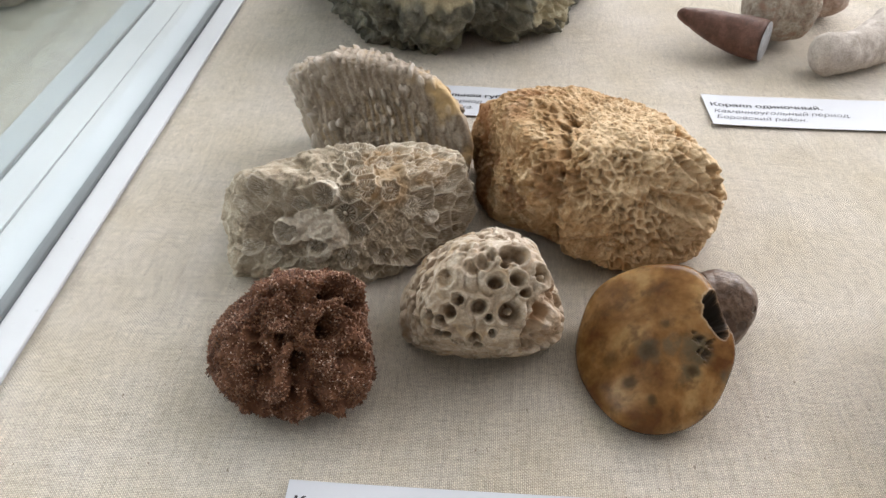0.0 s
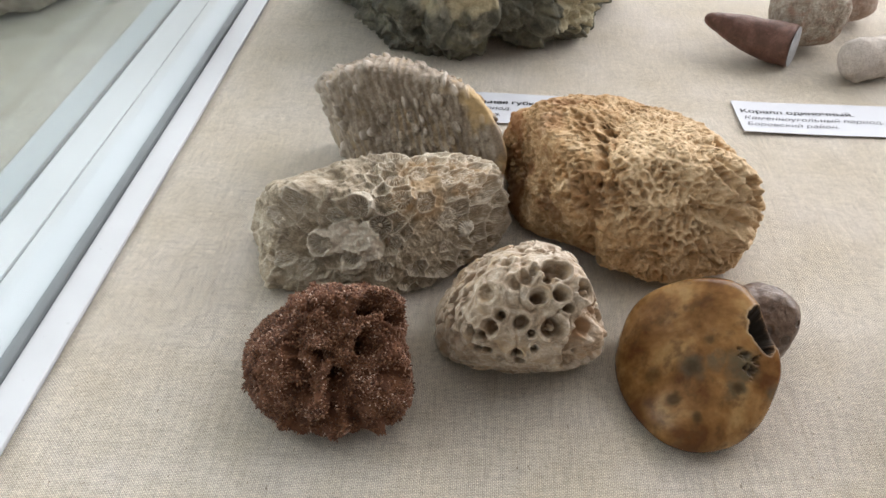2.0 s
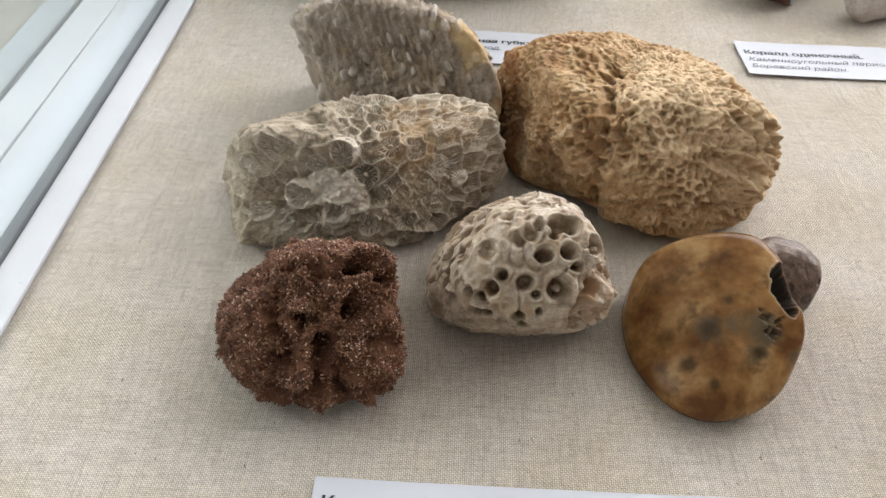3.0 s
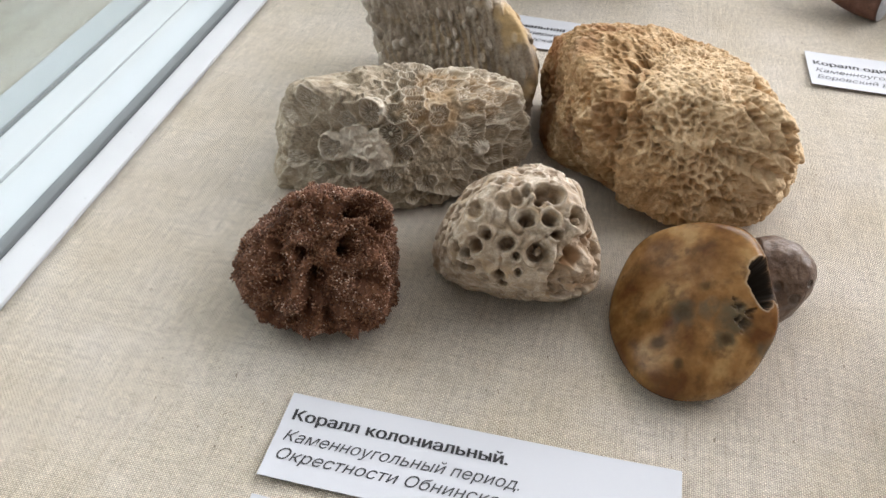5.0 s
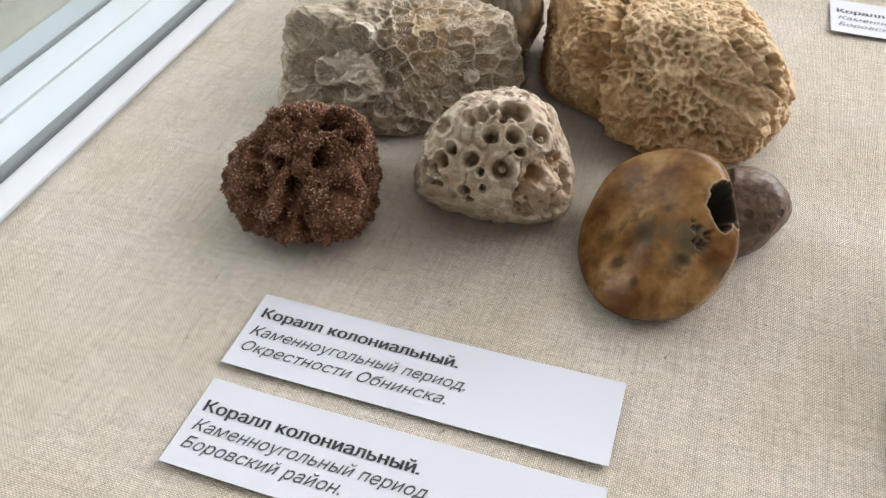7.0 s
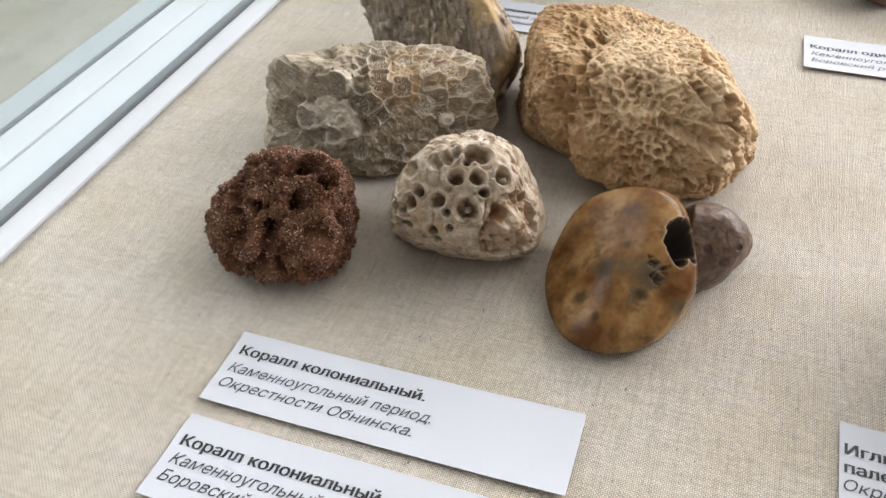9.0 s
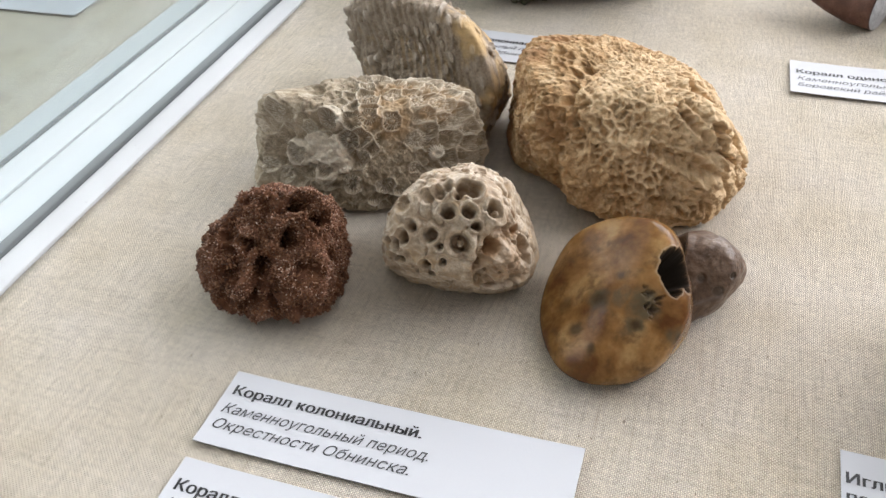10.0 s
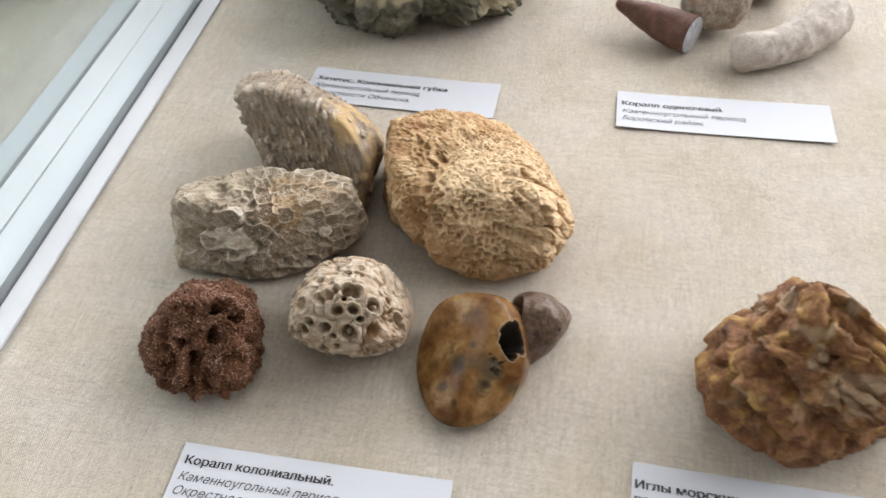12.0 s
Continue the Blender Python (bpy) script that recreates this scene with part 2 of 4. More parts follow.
M_RED = stone("red_coral_stone", (0.050, 0.020, 0.011), (0.115, 0.046, 0.022), (0.19, 0.085, 0.042), 7, 0.7, 0.3, 0.8)
M_BLOCK = stone("grey_coral_limestone", (0.15, 0.11, 0.07), (0.33, 0.265, 0.185), (0.50, 0.43, 0.33), 7, 0.7, 0.25, 0.85, "septa", (0.82, 0.745, 0.63), None, 0.3, "ochre", (0.40, 0.255, 0.125))
# pale second colour paints light on the shoulder; rust patches deepen the left
M_YELLOW = stone("ochre_coral_limestone", (0.30, 0.175, 0.082), (0.50, 0.325, 0.167), (0.73, 0.555, 0.36), 6, 0.9, 0.4, 0.9, "rust", (0.30, 0.145, 0.065), (0.44, 0.26, 0.12), 0.3, "worn_or_lit", (0.80, 0.625, 0.415))
M_REAR = stone("beaded_coral_stone", (0.15, 0.108, 0.072), (0.25, 0.195, 0.14), (0.35, 0.285, 0.22), 9, 0.9, 0.3, 0.7, "bead", (0.56, 0.495, 0.425), None, 0.3, "ochre", (0.50, 0.345, 0.165))
M_DISC = stone("pale_disc_stone", (0.55, 0.49, 0.40), (0.70, 0.64, 0.55), (0.80, 0.75, 0.67), 3, 0.5, 0.1, 0.8)
# brown of holes, furrows and caves is painted shade; broken corner is brown stone
M_COMB = stone("pale_honeycomb_stone", (0.26, 0.18, 0.11), (0.44, 0.35, 0.255), (0.62, 0.535, 0.435), 5, 0.8, 0.2, 0.5, "recess", (0.24, 0.145, 0.08), (0.46, 0.33, 0.20), 0.4, "rust", (0.36, 0.215, 0.115))
M_GREEN = stone("grey_green_rock", (0.045, 0.045, 0.034), (0.105, 0.10, 0.075), (0.22, 0.205, 0.155), 11, 1.3, 0.7, 0.7, "face", (0.62, 0.54, 0.35), (0.15, 0.14, 0.09))
M_HORN = stone("red_brown_horn_stone", (0.085, 0.042, 0.031), (0.13, 0.064, 0.046), (0.19, 0.10, 0.075), 6, 0.7, 0.15, 0.55)
M_CUT = stone("grey_cut_chalcedony", (0.20, 0.20, 0.21), (0.35, 0.355, 0.37), (0.48, 0.48, 0.50), 5, 0.7, 0.08, 0.3)
M_BALL = stone("speckled_tan_stone", (0.26, 0.185, 0.145), (0.39, 0.33, 0.265), (0.49, 0.45, 0.385), 5, 1.6, 0.9, 0.85, None, None, (0.33, 0.21, 0.16))
M_PINK = stone("pinkish_stone", (0.32, 0.21, 0.16), (0.42, 0.31, 0.25), (0.52, 0.43, 0.37), 7, 1.0, 0.3, 0.85)
M_FINGER = stone("chalky_grey_stone", (0.36, 0.31, 0.265), (0.47, 0.415, 0.365), (0.57, 0.52, 0.47), 6, 0.9, 0.5, 0.9)
M_FLAKE = stone("flaky_rust_rock", (0.10, 0.045, 0.022), (0.21, 0.095, 0.042), (0.36, 0.19, 0.075), 8, 1.1, 0.4, 0.7, "crust", (0.44, 0.34, 0.23), (0.42, 0.25, 0.075))


def polished():
    n = Nodes("polished_ochre_agate")
    base = n.ramp(n.noise(15, 4, 0.55, 0.2), (0.36, (0.11, 0.045, 0.015)), (0.50, (0.225, 0.112, 0.036)), (0.64, (0.36, 0.215, 0.090)))
    base = n.mix(n.ramp(n.noise(6, 4, 0.6, 0.2), (0.52, 0.0), (0.66, 0.7)), base, (0.105, 0.055, 0.022))
    base = n.mix(n.math("MULTIPLY", n.attribute("cloud"), n.ramp(n.noise(4, 4, 0.6), (0.35, 0.45), (0.6, 0.85))), base, (0.090, 0.075, 0.045))
    base = n.mix(n.attribute("spot"), base, (0.05, 0.030, 0.014))
    base = n.mix(0.5, base, n.ramp(n.noise(1.4, 5, 0.65), (0.3, 0.75), (0.7, 1.2)), "MULTIPLY")
    # near-black shade painted into the hollow; chips darken with it
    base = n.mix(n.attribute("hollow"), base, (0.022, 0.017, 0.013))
    base = n.mix(n.attribute("rim"), base, (0.42, 0.34, 0.25))
    rough_ = n.math("MULTIPLY_ADD", n.attribute("hollow"), 0.4, n.ramp(n.noise(3, 4), (0.3, 0.14), (0.7, 0.24)))
    return n.done(base, rough_, n.bump(n.noise(5, 4), 0.18, 0.35), Specular_IOR_Level=n.math("MULTIPLY_ADD", n.attribute("hollow"), -0.1, 0.15))


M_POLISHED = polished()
# hollow colour here is shade painted on the side towards the shell's opening
M_LOBE = stone("dull_brown_grey_stone", (0.060, 0.036, 0.024), (0.125, 0.076, 0.050), (0.22, 0.155, 0.112), 5, 1.2, 0.14, 0.42, "hollow", (0.04, 0.032, 0.025), (0.17, 0.13, 0.11), 0.4)


def prickle_material():
    n = Nodes("red_coral_prickles")
    geo = n.tree.nodes.new("ShaderNodeNewGeometry").outputs["Random Per Island"]
    low = n.ramp(geo, (0.0, (0.055, 0.021, 0.010)), (0.6, (0.165, 0.066, 0.028)), (1.0, (0.29, 0.135, 0.062)))
    high = n.ramp(geo, (0.0, (0.17, 0.068, 0.034)), (0.60, (0.25, 0.108, 0.058)), (0.86, (0.46, 0.28, 0.19)), (1.0, (0.78, 0.66, 0.57)))
    pale = n.ramp(n.noise(8, 3), (0.42, 0.10), (0.56, 1.0))
    return n.done(n.mix(n.math("MULTIPLY", n.attribute("tip"), pale), low, high), 0.55, Specular_IOR_Level=0.4)


M_PRICKLE = prickle_material()

# ---- setting: the room ----
x0, x1, y0, y1, zf, zc = ROOM
T = 0.2


def setting(name, me, label="", kind="structure", category=""):
    return tagged(new(name, me), label, category or name.split("_")[0], "", kind)


setting("floor", box("floor", (x0 - T, y0 - T, zf - T), (x1 + T, y1 + T, zf), M_WOOD), "brown wooden floor of the exhibition room")
setting("ceiling", box("ceiling", (x0 - T, y0 - T, zc), (x1 + T, y1 + T, zc + T), M_CEILING), "plain white ceiling of the exhibition room")
setting("wall_south", box("wall_south", (x0 - T, y0 - T, zf), (x1 + T, y0, zc), M_WALL), "plain off-white room wall")


def wall_with_window(name, along, at, a0, a1, w0, w1, s0, s1):
    bm = bmesh.new()
    for lo, hi, za, zb in ((a0, w0, zf, zc), (w1, a1, zf, zc), (w0, w1, zf, s0), (w0, w1, s1, zc)):
        r = bmesh.ops.create_cube(bm, size=1)
        for v in r["verts"]:
            u = lo if v.co.x < 0 else hi
            d = at if v.co.y < 0 else at + (T if at > 0 else -T)
            v.co = Vector((u, d, za if v.co.z < 0 else zb)) if along == "x" else Vector((d, u, za if v.co.z < 0 else zb))
    bmesh.ops.recalc_face_normals(bm, faces=bm.faces)
    return setting(name, from_bm(name, bm, M_WALL), "off-white room wall with a window opening")


wall_with_window("wall_north", "x", y1, x0 - T, x1 + T, -0.4, 1.5, 0.22, 1.75)
wall_with_window("wall_west", "y", x0, y0, y1, -0.25, 1.45, 0.22, 1.75)
wall_with_window("wall_east", "y", x1, y0, y1, 0.15, 1.75, 0.28, 1.72)

# ---- the two tables with their glass cases ----
CASE = pose(-0.1394, 0.3, 0.0, 0, 0, -1.6)     # foot of the glass, y along it


def display_table(flip, label_extra):
    """A table top under a case: white boards, seal and one pane at its side; flip builds the neighbour."""
    s = -1 if flip else 1
    table = tagged(new("display_table"), label_extra, "table")
    table.matrix_world = CASE

    def span(name, a, b, z_low, z_high, mat, bevel=0.0005, y_from=-1.0, y_to=1.0, parent=table):
        a, b = (a, b) if a < b else (b, a)
        return part(name, box(name, (a, y_from, z_low), (b, y_to, z_high), mat, bevel), parent)

    if not flip:
        span("table_top", 0.0125, 1.15, -0.03, -0.0015, M_WHITE)
        span("border_strip", 0.0127, 0.0002, -0.03, 0.0012, M_WHITE, 0.0008)
        span("glass_seal", 0.0, -0.0062, -0.03, 0.0030, M_GASKET, 0.0007)
        sill = span("outer_sill", -0.0064, -0.0256, -0.03, 0.0016, M_WHITE, 0.0008)
        pane_x = (-0.0058, -0.0026)
        legs = (0.05, 1.08)
    else:
        span("table_top", -0.0634, -1.25, -0.03, -0.0015, M_WHITE)
        span("border_strip", -0.0634, -0.0470, -0.03, 0.0012, M_WHITE, 0.0008)
        span("glass_seal", -0.0468, -0.0432, -0.03, 0.0028, M_GASKET, 0.0006)
        # the gap between the tables narrows away from the viewer and closes
        sill = span("outer_sill", -0.0258, -0.0430, -0.03, 0.0016, M_WHITE, 0.0)
        cut = bmesh.new()
        cut.from_mesh(sill.data)
        bmesh.ops.bisect_plane(cut, geom=cut.verts[:] + cut.edges[:] + cut.faces[:], plane_co=(0, 0.13, 0), plane_no=(0, 1, 0))
        for v in cut.verts:
            if v.co.x > -0.03:
                v.co.x -= 0.0036 * max(0.0, 0.13 - v.co.y) / 0.5
        cut.to_mesh(sill.data)
        cut.free()
        # added grey strip stands in for the shade down in the gap
        span("gap_shade_strip", -0.0256, -0.0300, -0.03, -0.0012, M_GASKET, 0.0)
        pane_x = (-0.0466, -0.0436)
        legs = (-0.12, -1.15)
    pane = part("glass_pane", box("glass_pane", (pane_x[0], -0.95, 0.002), (pane_x[1], 0.95, 0.42), M_GLASS, 0.0003, 1), table, "clear upright glass pane with a green tinge")
    pane.visible_shadow = False
    for lx in legs:
        for ly in (-0.9, 0.9):
            part("leg", box("leg", (lx - 0.025, ly - 0.025, -0.86), (lx + 0.025, ly + 0.025, -0.03), M_WHITE, 0.003), table)
    return table


display_table(False, "white display table with an upright glass pane along its edge")
display_table(True, "neighbouring white display table behind its own glass pane")


def cloth(name, lx0, lx1, label):
    """A linen sheet with soft waves, thick at its hem."""
    nx, ny = 160, 260
    X, Y = np.meshgrid(np.linspace(lx0, lx1, nx), np.linspace(-0.98, 0.98, ny), indexing="ij")
    P = np.stack([X.ravel(), Y.ravel(), np.zeros(X.size)], 1)
    Z = 0.00025 * rough(P, 0.05, 3, 5) - 0.0003
    hem = lx0 if abs(lx0) < abs(lx1) else lx1
    near = np.abs(P[:, 0] - hem)
    P[:, 0] += np.where(near < 1e-6, 0.0006 * rough(P * (0, 1, 0), 0.03, 3, 8), 0)
    P[:, 2] = Z
    i, j = np.meshgrid(np.arange(nx - 1), np.arange(ny - 1), indexing="ij")
    a = (i * ny + j).ravel()
    F = np.stack([a, a + ny, a + ny + 1, a + 1], 1)
    ob = new(name, mesh_of(name, P, F, [M_LINEN]))
    mod = ob.modifiers.new("thickness", "SOLIDIFY")
    mod.thickness, mod.offset = 0.0008, -1
    ob.matrix_world = CASE
    return tagged(ob, label, "cloth")


cloth("linen_cloth", 0.0128, 1.12, "natural beige coarse linen cloth lying on the table")
cloth("linen_cloth", -1.2, -0.0637, "natural beige linen cloth in the neighbouring case")

# ---- printed labels ----
from mathutils.geometry import tessellate_polygon


def lettering(text, width, height, slant=0.0, weight=0.0):
    """Text in the built-in font as a flat mesh from the origin, fitted to its width and capital height; each stroke outline is filled by itself."""
    cu = bpy.data.curves.new("lettering", "FONT")
    cu.body, cu.resolution_u, cu.fill_mode = text, 4, "NONE"
    ob = new("lettering", cu)
    bpy.context.view_layer.update()
    wire = bpy.data.meshes.new_from_object(ob)
    bpy.data.objects.remove(ob)
    bpy.data.curves.remove(cu)
    co = [v.co.copy() for v in wire.vertices]
    step = {}
    for e in wire.edges:
        step.setdefault(e.vertices[0], []).append(e.vertices[1])
        step.setdefault(e.vertices[1], []).append(e.vertices[0])
    loops, seen = [], set()
    for s in range(len(co)):
        if s in seen or s not in step:
            continue
        loop, prev, here = [], None, s
        while here not in seen:
            seen.add(here)
            loop.append(here)
            onward = [k for k in step[here] if k != prev and k not in seen]
            if not onward:
                break
            prev, here = here, onward[0]
        if loop[-1] < loop[0] or (len(loop) > 1 and loop[1] != loop[0] + 1):
            loop = loop[:1] + loop[:0:-1]
        loops.append(loop)

    # soft signs: draw the bowl's end up to the stem, where the outline would cross itself
    for loop in loops:
        pairs = [(co[k], co[q]) for k, q in zip(loop, loop[1:] + loop[:1]) if abs(co[k].x - co[q].x) < 1e-4]
        for a, c in pairs:
            for p, r in pairs:
                if 0.001 < p.x - a.x < 0.04 and min(p.y, r.y) < min(a.y, c.y) - 0.1 and max(p.y, r.y) > max(a.y, c.y) + 0.1:
                    a.x = c.x = p.x + 0.001

    def inside(p, loop):
        odd = False
        for a, c in zip(loop, loop[1:] + loop[:1]):
            a, c = co[a], co[c]
            if (a.y > p.y) != (c.y > p.y) and p.x < (c.x - a.x) * (p.y - a.y) / (c.y - a.y) + a.x:
                odd = not odd
        return odd

    def within(a, c):
        return a is not c and all(inside(co[k], c) for k in a)

    holes = [l for l in loops if any(within(l, c) for c in loops)]
    outer = [l for l in loops if l not in holes]
    V, F = [], []
    for shift in ((-weight, 0.0, weight) if weight else (0.0,)):
        for loop in outer:
            rings = [loop] + [h for h in holes if within(h, loop)]
            flat = [k for r in rings for k in r]
            base = len(V)
            V += [(co[k].x, co[k].y, shift) for k in flat]
            F += [[base + q for q in tri] for tri in tessellate_polygon([[co[k] for k in r] for r in rings])]
    V = np.array(V)
    move = V[:, 2].copy()
    V[:, 2] = 0
    V[:, 0] = V[:, 0] + slant * V[:, 1]
    V[:, 0] -= V[:, 0].min()
    V[:, 0] = V[:, 0] * width / V[:, 0].max() + move
    V[:, 1] *= height / 0.73
    me = bpy.data.meshes.new("printed_line")
    me.from_pydata(V.tolist(), [], F)
    return me


def bar(width, height):
    bm = bmesh.new()
    bmesh.ops.create_grid(bm, x_segments=1, y_segments=1, size=0.5)
    for v in bm.verts:
        v.co = Vector(((v.co.x + 0.5) * width, (v.co.y + 0.5) * height, 0))
    me = bpy.data.meshes.new("printed_line")
    bm.to_mesh(me)
    bm.free()
    return me


def label_card(corner, turn, width, height, lines, label, lift=0.0008, seed=0):
    """A cut paper strip, from its far left corner; lines: (text, in, down, width, bold)."""
    nx, ny = 60, 24
    X, Y = np.meshgrid(np.linspace(0, width, nx), np.linspace(-height, 0, ny), indexing="ij")
    P = np.stack([X.ravel(), Y.ravel(), np.zeros(X.size)], 1)

    def curl(Q):
        u, v = Q[:, 0] / width, -Q[:, 1] / height
        return 0.0005 + lift * (np.abs(2 * u - 1) ** 3 * 0.6 + v ** 3 * 0.5) + 0.00015 * grain(Q + seed, 0.03, seed)

    P[:, 2] = curl(P)
    i, j = np.meshgrid(np.arange(nx - 1), np.arange(ny - 1), indexing="ij")
    a = (i * ny + j).ravel()
    card = new("paper_label", mesh_of("paper_label", P, np.stack([a, a + ny, a + ny + 1, a + 1], 1), [M_PAPER], False))
    mod = card.modifiers.new("thickness", "SOLIDIFY")
    mod.thickness, mod.offset = 0.00025, -1
    card.matrix_world = pose(corner[0], corner[1], 0, 0, 0, turn)
    tagged(card, label, "label", "specimen labels")
    for text, u, v, w, bold in lines:
        if text:
            me = lettering(text, w, 0.0038, 0.0 if bold else 0.28, 0.00016 if bold else 0.0)
        else:
            me = bar(w, 0.0026)
        n = len(me.vertices)
        Q = np.zeros(n * 3)
        me.vertices.foreach_get("co", Q)
        Q = Q.reshape(-1, 3) + (u, -v, 0)
        Q[:, 2] = curl(Q) + 0.00016
        me.vertices.foreach_set("co", Q.ravel())
        me.materials.append(M_INK if bold else M_INK_THIN)
        me.update()
        tagged(part("printed_line", me, card), kind="stuff")
    return card


L_PERIOD = "Каменноугольный период."
label_card((-0.0280, 0.1745), -1.5, 0.1110, 0.0285, (("Коралл колониальный.", 0.0028, 0.0092, 0.0615, True), (L_PERIOD, 0.0026, 0.0164, 0.0662, False),
           ("Окрестности Обнинска.", 0.0028, 0.0225, 0.0622, False)), "white paper label with three printed Russian lines, town named last", 0.0010, 1)
label_card((-0.0280, 0.1405), -1.8, 0.1110, 0.0285, (("Коралл колониальный.", 0.0026, 0.0109, 0.0620, True), (L_PERIOD, 0.0028, 0.0172, 0.0665, False),
           ("Боровский район.", 0.0028, 0.0229, 0.0450, False)), "white paper label with three printed Russian lines, district named last", 0.0010, 2)
label_card((0.1520, 0.1890), -2.5, 0.1110, 0.0300, (("Иглы морских", 0.0014, 0.0112, 0.0390, True), ("пале", 0.0014, 0.0174, 0.0118, True), ("", 0.0160, 0.0178, 0.028, True),
           ("Окрестности", 0.0011, 0.0232, 0.0330, False)), "white paper label lying before the rust-brown rock", 0.0008, 3)
label_card((0.1430, 0.4260), -0.8, 0.1170, 0.0325, (("Коралл одиночный.", 0.0030, 0.0125, 0.0560, True), (L_PERIOD, 0.0032, 0.0195, 0.0680, False),
           ("Боровский район.", 0.0032, 0.0260, 0.0445, False)), "white paper label before the horn-shaped corals", 0.0012, 4)
label_card((-0.0370, 0.4320), -3.4, 0.1130, 0.0320, (("Хететес. Колониальная губка", 0.0035, 0.0120, 0.0790, True), (L_PERIOD, 0.0040, 0.0185, 0.0640, False),
           ("Окрестности Обнинска.", 0.0040, 0.0250, 0.0590, False)), "white paper label half hidden behind the ochre coral", 0.0010, 5)
label_card((-0.3580, 0.4330), -0.8, 0.1100, 0.0300, (("", 0.0040, 0.0100, 0.085, True), ("", 0.0040, 0.0165, 0.060, False)), "white paper label in the neighbouring glass case", 0.0010, 6)

# ---- fossils ----


def marks(P, places, reach):
    """For marks (azimuth, elevation, radius in mm) on a body, the least distance from any of them over its radius."""
    least = np.full(len(P), 99.0)
    for az, el, mm in places:
        d = heading(az, el)
        least = np.minimum(least, np.linalg.norm(P - d * reach(d), axis=1) / (mm * 0.001))
    return least


def specimen(name, centre, level, planes, p, shape, mats, label, category="fossil", attr_names=()):
    """A stone: a rounded many-sided body, sunk and raised by shape(P, D), standing with its origin at its base."""
    D, T = ball(level)
    R = hull(D, planes, p)
    lift, attrs = shape(D * R[:, None], D)
    V = D * (R + lift)[:, None]
    V[:, 2] = np.maximum(V[:, 2], -centre[2])
    ob = new(name, mesh_of(name, V + (0, 0, centre[2]), T, mats, True, **attrs))
    ob.location = (centre[0], centre[1], 0)
    return tagged(ob, label, category), V + (0, 0, centre[2]), T


# red coral with prickles
RED_SIDES = ((174, 43, 16.5), (172, 30, 21.0), (164, 43, 22.9), (10, 2, 26.0), (95, 53, 18.5), (-73, -41, 35.3), (-142, -3, 27.8), (149, 41, 17.0), (-92, -35, 31.3), (-40, -41, 33.7), (125, 50, 28.6), (32, 5, 27.3), (-3, -30, 48.6), (3, -14, 46.8), (102, 41, 20.1), (-111, -31, 41.8), (62, 42, 22.5), (-173, 26, 22.8), (-27, -33, 37.7), (-156, 6, 28.8), (70, 30, 29.9), (21, 14, 30.6), (-125, -28, 49.4), (-90, 42, 19.0), (90, 15, 24.1), (0, -90, 19.0), (0, 90, 38.4))
RED_DEEP = ((-39, 35, 3.5), (-43, 27, 3.7), (-21, 50, 2.8), (-16, 45, 2.8), (-16, 34, 3.6), (-71, 11, 3.9), (-74, 2, 4.0), (-80, -9, 4.0))
RED_SHALLOW = ((-41, 8, 5.0), (-104, 2, 4.2), (-94, 1, 3.8), (-17, 7, 3.2), (-114, 30, 2.8), (-111, 21, 2.8), (-65, -12, 3.0), (-85, 28, 3.0), (-86, -14, 4.0), (-100, -14, 4.5))


def red_shape(P, D):
    reach = lambda d: float(hull(d[None], RED_SIDES, 9)[0])
    f1, f2, way, rnd = cells(P, 0.0026, 3)
    warp = P + 0.0011 * np.stack([grain(P, 0.004, s) for s in (5, 6, 7)], 1)
    clump = cells(warp, 0.0066, 2)
    gorge = 1 - smooth(0.0, 0.12, np.abs(rough(warp, 0.011, 2, 8)))
    lift = 0.0016 * rough(P, 0.012, 3, 4) + 0.0046 * (0.42 - clump[0]) - 0.0022 * gorge * smooth(-0.2, 0.4, D[:, 2] - 0.3 * D[:, 1]) + 0.0016 * (0.5 - f1) + 0.0010 * rough(P, 0.0018, 3, 9) - 0.0005
    deep, flat = marks(warp, RED_DEEP, reach), marks(warp, RED_SHALLOW, reach)
    brow = np.exp(-((deep - 1.35) / 0.3) ** 2) * smooth(-0.4, 0.2, rough(P, 0.006, 2, 22))
    sink = np.maximum(0.0125 * (1 - smooth(0.3, 1.1, deep)), 0.0046 * (1 - smooth(0.3, 1.15, flat)))
    return lift - sink + 0.0018 * brow, {"recess": 1 - smooth(0.8, 1.1, np.minimum(deep, flat))}


red, V, TR = specimen("red_coral", (-0.0350, 0.2210, 0.0190), 8, RED_SIDES, 9, red_shape, [M_RED], "small rust-red coral bristling with pale-tipped prickles, on linen")
rng = np.random.default_rng(5)


